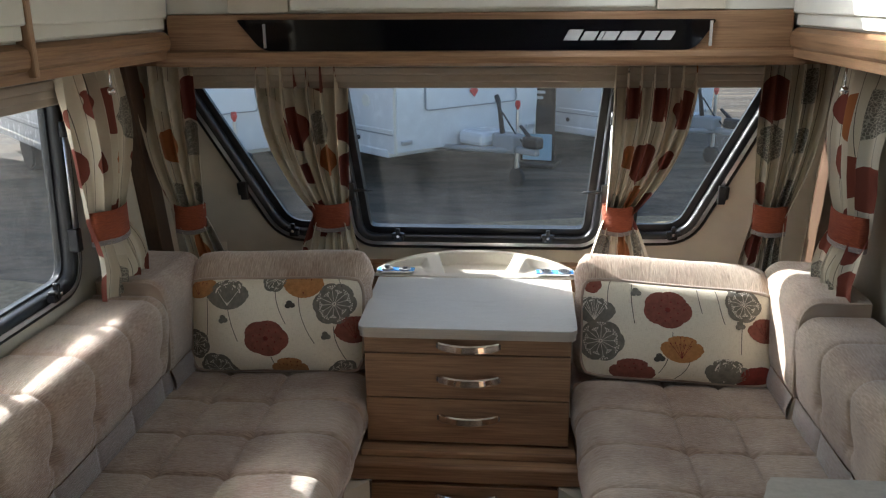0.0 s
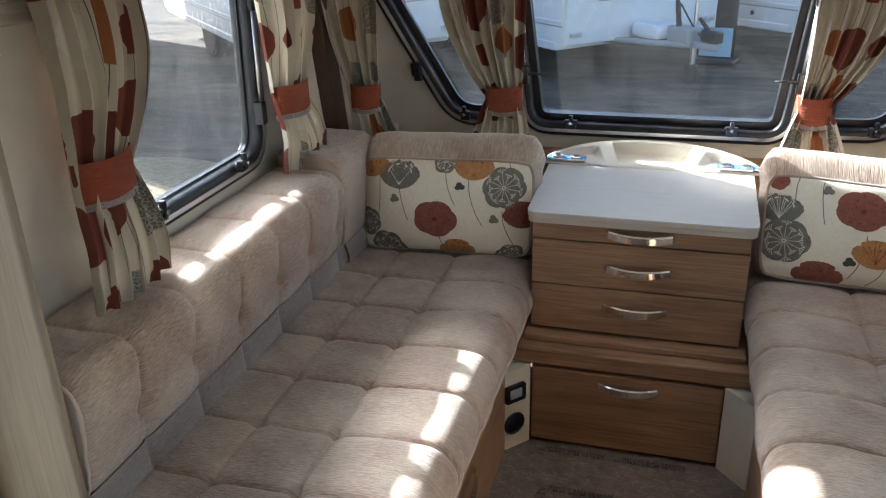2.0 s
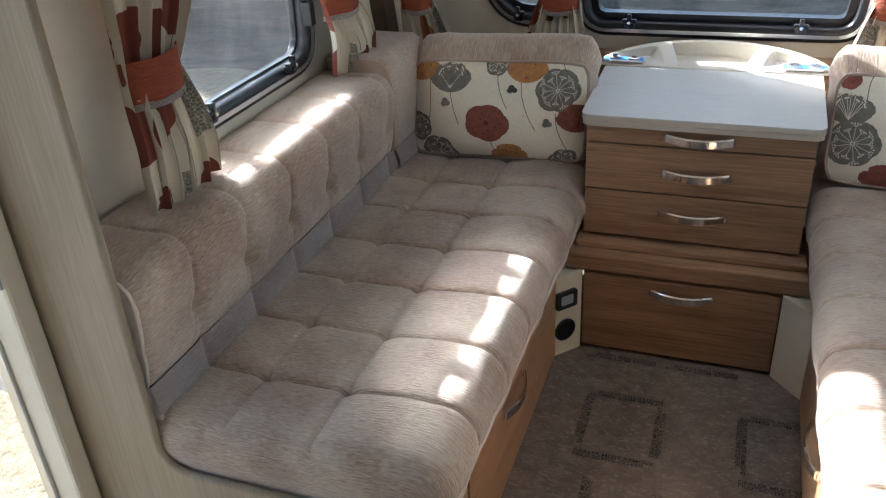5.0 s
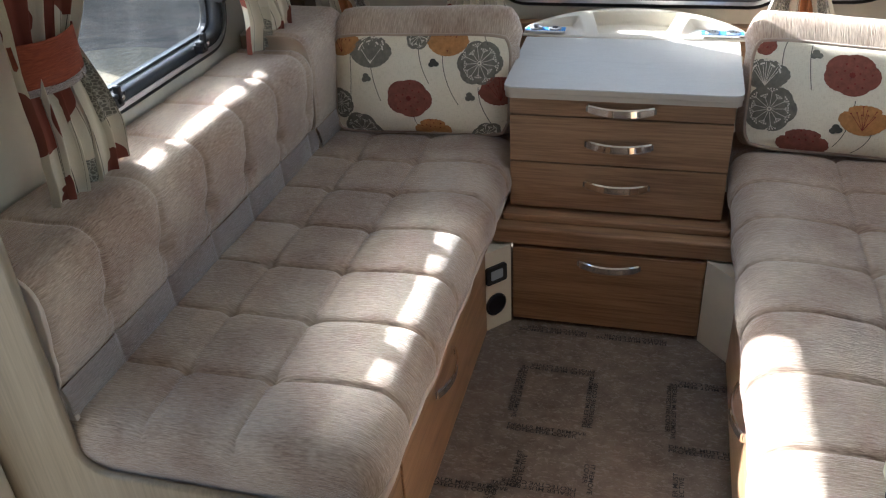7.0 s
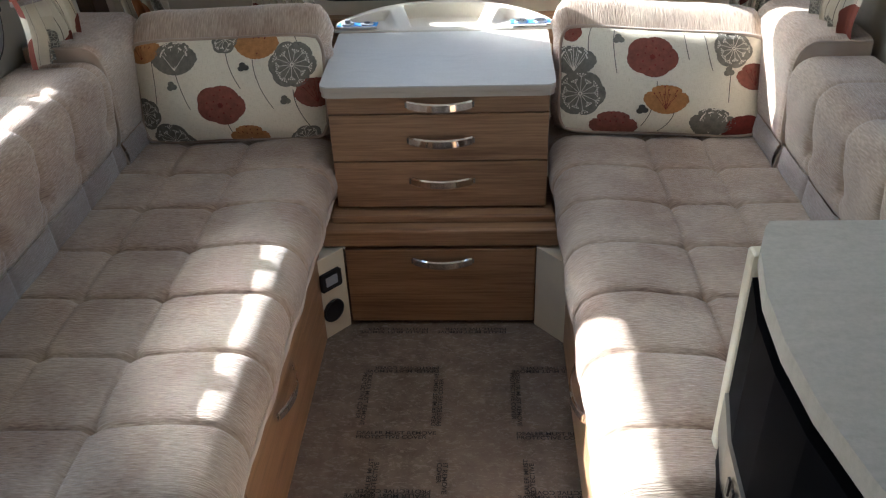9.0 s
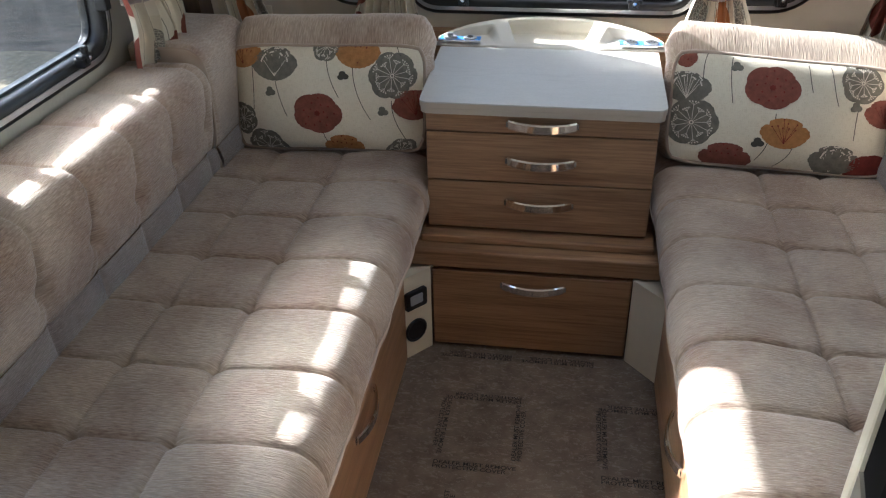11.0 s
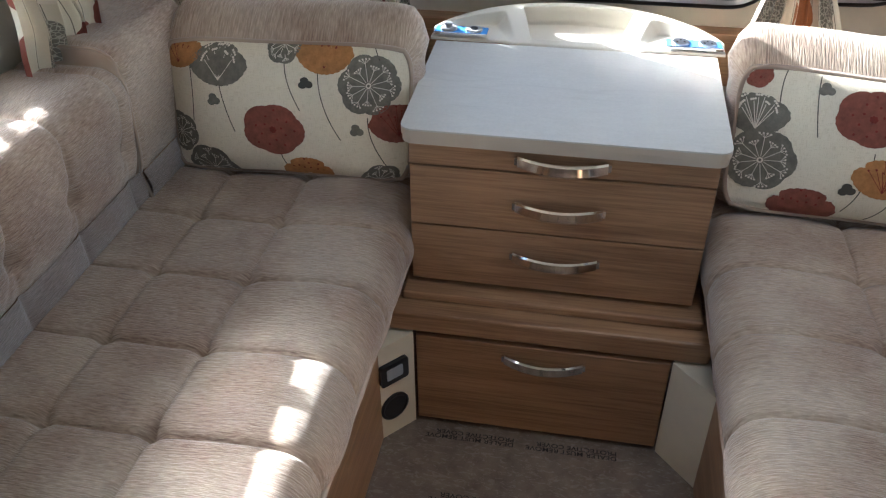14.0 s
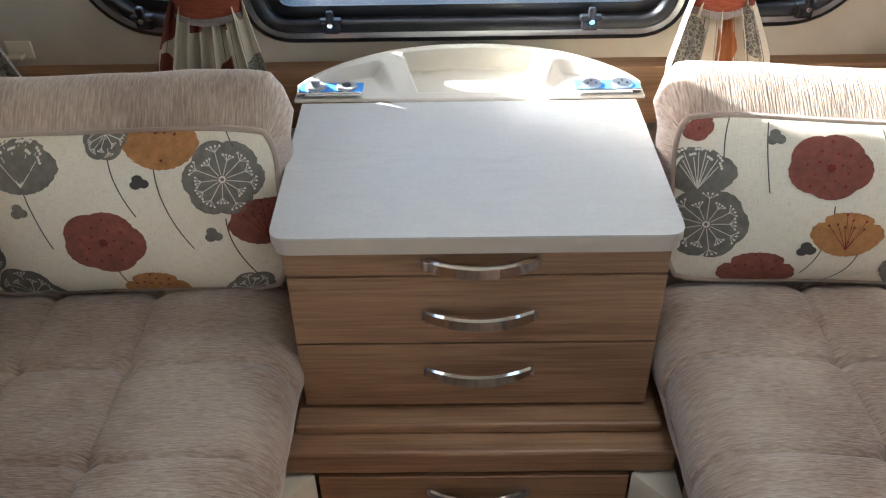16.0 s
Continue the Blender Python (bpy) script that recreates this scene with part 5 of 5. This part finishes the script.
def caravan(x, y, turn, label):
    """A white touring caravan with rounded nose, window, gas locker, wheels and drawbar. Its nose points along -y."""
    cv = thing("touring_caravan", label, "caravan", group="parked caravans")
    cv.location = (0, 0, 0)
    prof = rounded([(0.0, 0.42), (-0.05, 0.95), (0.12, 2.45), (5.3, 2.5), (5.5, 0.42)], [0.03, 0.2, 0.3, 0.3, 0.1], 8)
    sub = [("body", plate(prof, [], lambda u, v, d: (d - 1.1, u, v), 2.2), WHITE_PAINT, "white body")]
    sub.append(("skirt", box(-1.11, 1.11, 0.15, 5.3, 0.36, 0.46, 0.02), WHITE_PAINT, ""))
    def nose(u, v, d):
        yy = -0.05 + (v - 0.95) * 0.113 if v > 0.95 else -0.05 + (0.95 - v) * 0.094
        return (u, yy - 0.01 - d, v)
    sub.append(("front_window", plate(rounded([(-0.8, 1.50), (0.8, 1.50), (0.75, 2.05), (-0.75, 2.05)], 0.1), [], nose, 0.02), DARK_WINDOW, "dark front window"))
    lid = rounded([(-0.72, 0.88), (0.72, 0.88), (0.68, 1.38), (-0.68, 1.38)], 0.06)
    sub.append(("gas_locker_seam", sweep(lid, [(-0.006, 0.012), (0.006, 0.012), (0.006, -0.01), (-0.006, -0.01)], nose), GREY_PAINT, "grey seam of the gas locker lid"))
    sub.append(("warning_label", plate([(0.02, 0.98), (0.085, 1.05), (0.02, 1.12), (-0.045, 1.05)], [], nose, 0.012), RED, "small red warning label"))
    for sx in (-1, 1):
        sub.append(("side_window", box(sx * 1.1 - 0.012, sx * 1.1 + 0.012, 0.6, 1.7, 1.35, 1.95, 0.01), DARK_WINDOW, "dark side window"))
        sub.append(("wheel", disc((sx * 1.0, 2.9, 0.31), (1, 0, 0), 0.31, 0.18, 28, 0.03), TYRE, "black tyre"))
        sub.append(("marker_lamp", box(sx * 0.98 - 0.07, sx * 0.98 + 0.07, -0.06, -0.03, 0.52, 0.57, 0.008), ALU, ""))
        sub.append(("seam", box(sx * 1.1 - 0.006, sx * 1.1 + 0.006, 0.05, 5.2, 0.62, 0.635), GREY_PAINT, ""))
        sub.append(("water_cap", disc((sx * 1.105, 0.55, 0.98), (1, 0, 0), 0.07, 0.02, 20, 0.004), LOCKER, "round service cap"))
    for sx in (-1, 1):
        sub.append(("corner_strip", box(sx * 1.1 - 0.014, sx * 1.1 + 0.014, -0.015, 0.02, 0.42, 2.2, 0.005), LOCKER, "pale corner strip"))
        sub.append(("side_rail", box(sx * 1.1 - 0.010, sx * 1.1 + 0.010, 0.05, 5.2, 0.655, 0.685, 0.004), WHITE_PAINT, ""))
        sub.append(("reflector", disc((sx * 1.106, 0.72, 0.54), (1, 0, 0), 0.028, 0.012, 14), BLACK, "small dark reflector"))
        for k in range(2):
            sub.append(("decal", tube([(sx * 1.103, 0.35 + 0.9 * t, 1.42 - 0.10 * k - 0.10 * math.sin(math.pi * t * 0.9)) for t in [q / 10 for q in range(11)]], [0.002 + 0.014 * math.sin(math.pi * q / 10) for q in range(11)], 6), GREY_PAINT, "grey swoosh decal"))
    bar = join(tube([(-0.45, 0.2, 0.42), (-0.04, -0.80, 0.44)], 0.035, 8), tube([(0.45, 0.2, 0.42), (0.04, -0.80, 0.44)], 0.035, 8), box(-0.04, 0.04, -1.12, -0.72, 0.41, 0.49, 0.02))
    sub.append(("drawbar", bar, GREY_PAINT, "grey A-frame drawbar"))
    sub.append(("hitch_cover", box(-0.24, 0.24, -0.48, -0.06, 0.46, 0.62, 0.05), WHITE_PAINT, "white drawbar cover"))
    sub.append(("hitch_block", box(-0.10, 0.10, -0.82, -0.48, 0.44, 0.62, 0.03), GREY_PAINT, "grey hitch block"))
    sub.append(("coupling_head", join(box(-0.06, 0.06, -1.16, -0.92, 0.49, 0.62, 0.03), tube([(0, -1.0, 0.60), (0, -0.85, 0.72)], [0.025, 0.02], 8)), BLACK, "black coupling head"))
    sub.append(("brake_lever", tube([(-0.05, -0.62, 0.58), (-0.06, -0.58, 0.85), (-0.05, -0.54, 0.97), (-0.04, -0.50, 1.03)], [0.03, 0.026, 0.032, 0.03], 8), BLACK, "black brake lever"))
    sub.append(("brake_cable", tube([(-0.04, -0.6, 0.85), (0.02, -0.75, 0.62), (0.05, -0.95, 0.45)], 0.010, 6), BLACK, ""))
    sub.append(("jockey_crank", tube([(0.10, -0.70, 0.55), (0.10, -0.70, 0.88)], 0.022, 8), ALU, "grey jockey wheel crank"))
    sub.append(("crank_knob", tube([(0.10, -0.70, 0.88), (0.10, -0.70, 0.93), (0.10, -0.70, 0.98)], [0.012, 0.035, 0.028], 8), RED, "small red crank knob"))
    sub.append(("jockey_post", tube([(0.10, -0.70, 0.12), (0.10, -0.70, 0.50)], 0.03, 8), ALU, "jockey wheel post"))
    sub.append(("jockey_wheel", disc((0.10, -0.70, 0.11), (1, 0, 0), 0.11, 0.06, 20, 0.01), TYRE, "small black jockey wheel"))
    for nm, bm, mat, lb in sub:
        part(nm, bm, mat, cv, lb, nm in ("drawbar", "brake_lever"))
    cv.matrix_basis = pose(x, y, GZ, 0, 0, turn)
    return cv


caravan(-0.42, 7.68, 45, "white touring caravan parked across the yard")
caravan(2.10, 9.20, 45, "white touring caravan parked further back")
caravan(-3.35, 6.65, 45, "white touring caravan parked in the yard")
caravan(-6.6, 5.3, 45, "white touring caravan parked beside the yard")
sb = thing("sign_board", "dark standing sign board with pale picture", "sign", (0, 0, 0))
part("board", box(-0.22, 0.22, -0.02, 0.02, 0.05, 1.25, 0.02), GLOSS_BLACK, sb, "dark sign face")
part("picture", box(-0.19, 0.19, -0.026, -0.021, 0.08, 0.42), SIGN_BLUE, sb, "pale blue picture")
for k, z in enumerate((1.0, 0.93, 0.86)):
    part("text_bar", box(-0.17, 0.12 - 0.03 * k, -0.026, -0.021, z, z + 0.035), SILVER_PRINT, sb, "pale bar of small print")
part("foot", box(-0.26, 0.26, -0.2, 0.2, 0.0, 0.06, 0.02), BLACK, sb)
sb.matrix_basis = pose(0.41, 8.5, GZ, 0, 0, -15)

for bx in (-0.934, 0.955):
    br = thing("wall_bracket", "small cream bracket on the front wall", "bracket", (bx, 0.63, 0.75))
    part("plate", box(bx - 0.028, bx + 0.028, front_y(0.755) - 0.006, front_y(0.755), 0.735, 0.775, 0.002), CREAM, br)
    part("arm", box(bx - 0.022, bx + 0.012, front_y(0.755) - 0.030, front_y(0.755) - 0.006, 0.742, 0.750, 0.002), CREAM, br)
for hx, hs in ((-0.90, 1), (0.912, -1)):
    hk = thing("curtain_hook", "small chrome hook under the locker rail", "hook", (hx, -0.10, 1.45))
    part("stem", tube([(hx, -0.10, 1.452), (hx, -0.10, 1.40)], 0.003, 8), CHROME, hk, smooth=True)
    part("knob", disc((hx, -0.10, 1.392), (0, 0, 1), 0.010, 0.018, 16, 0.003), CHROME, hk, smooth=True)

tagged(part("underframe", box(XL - 0.02, XR + 0.02, YB, 0.70, GZ, -0.045, 0.02), WHITE_PAINT), "white skirt under the caravan floor", "skirt", kind="structure")
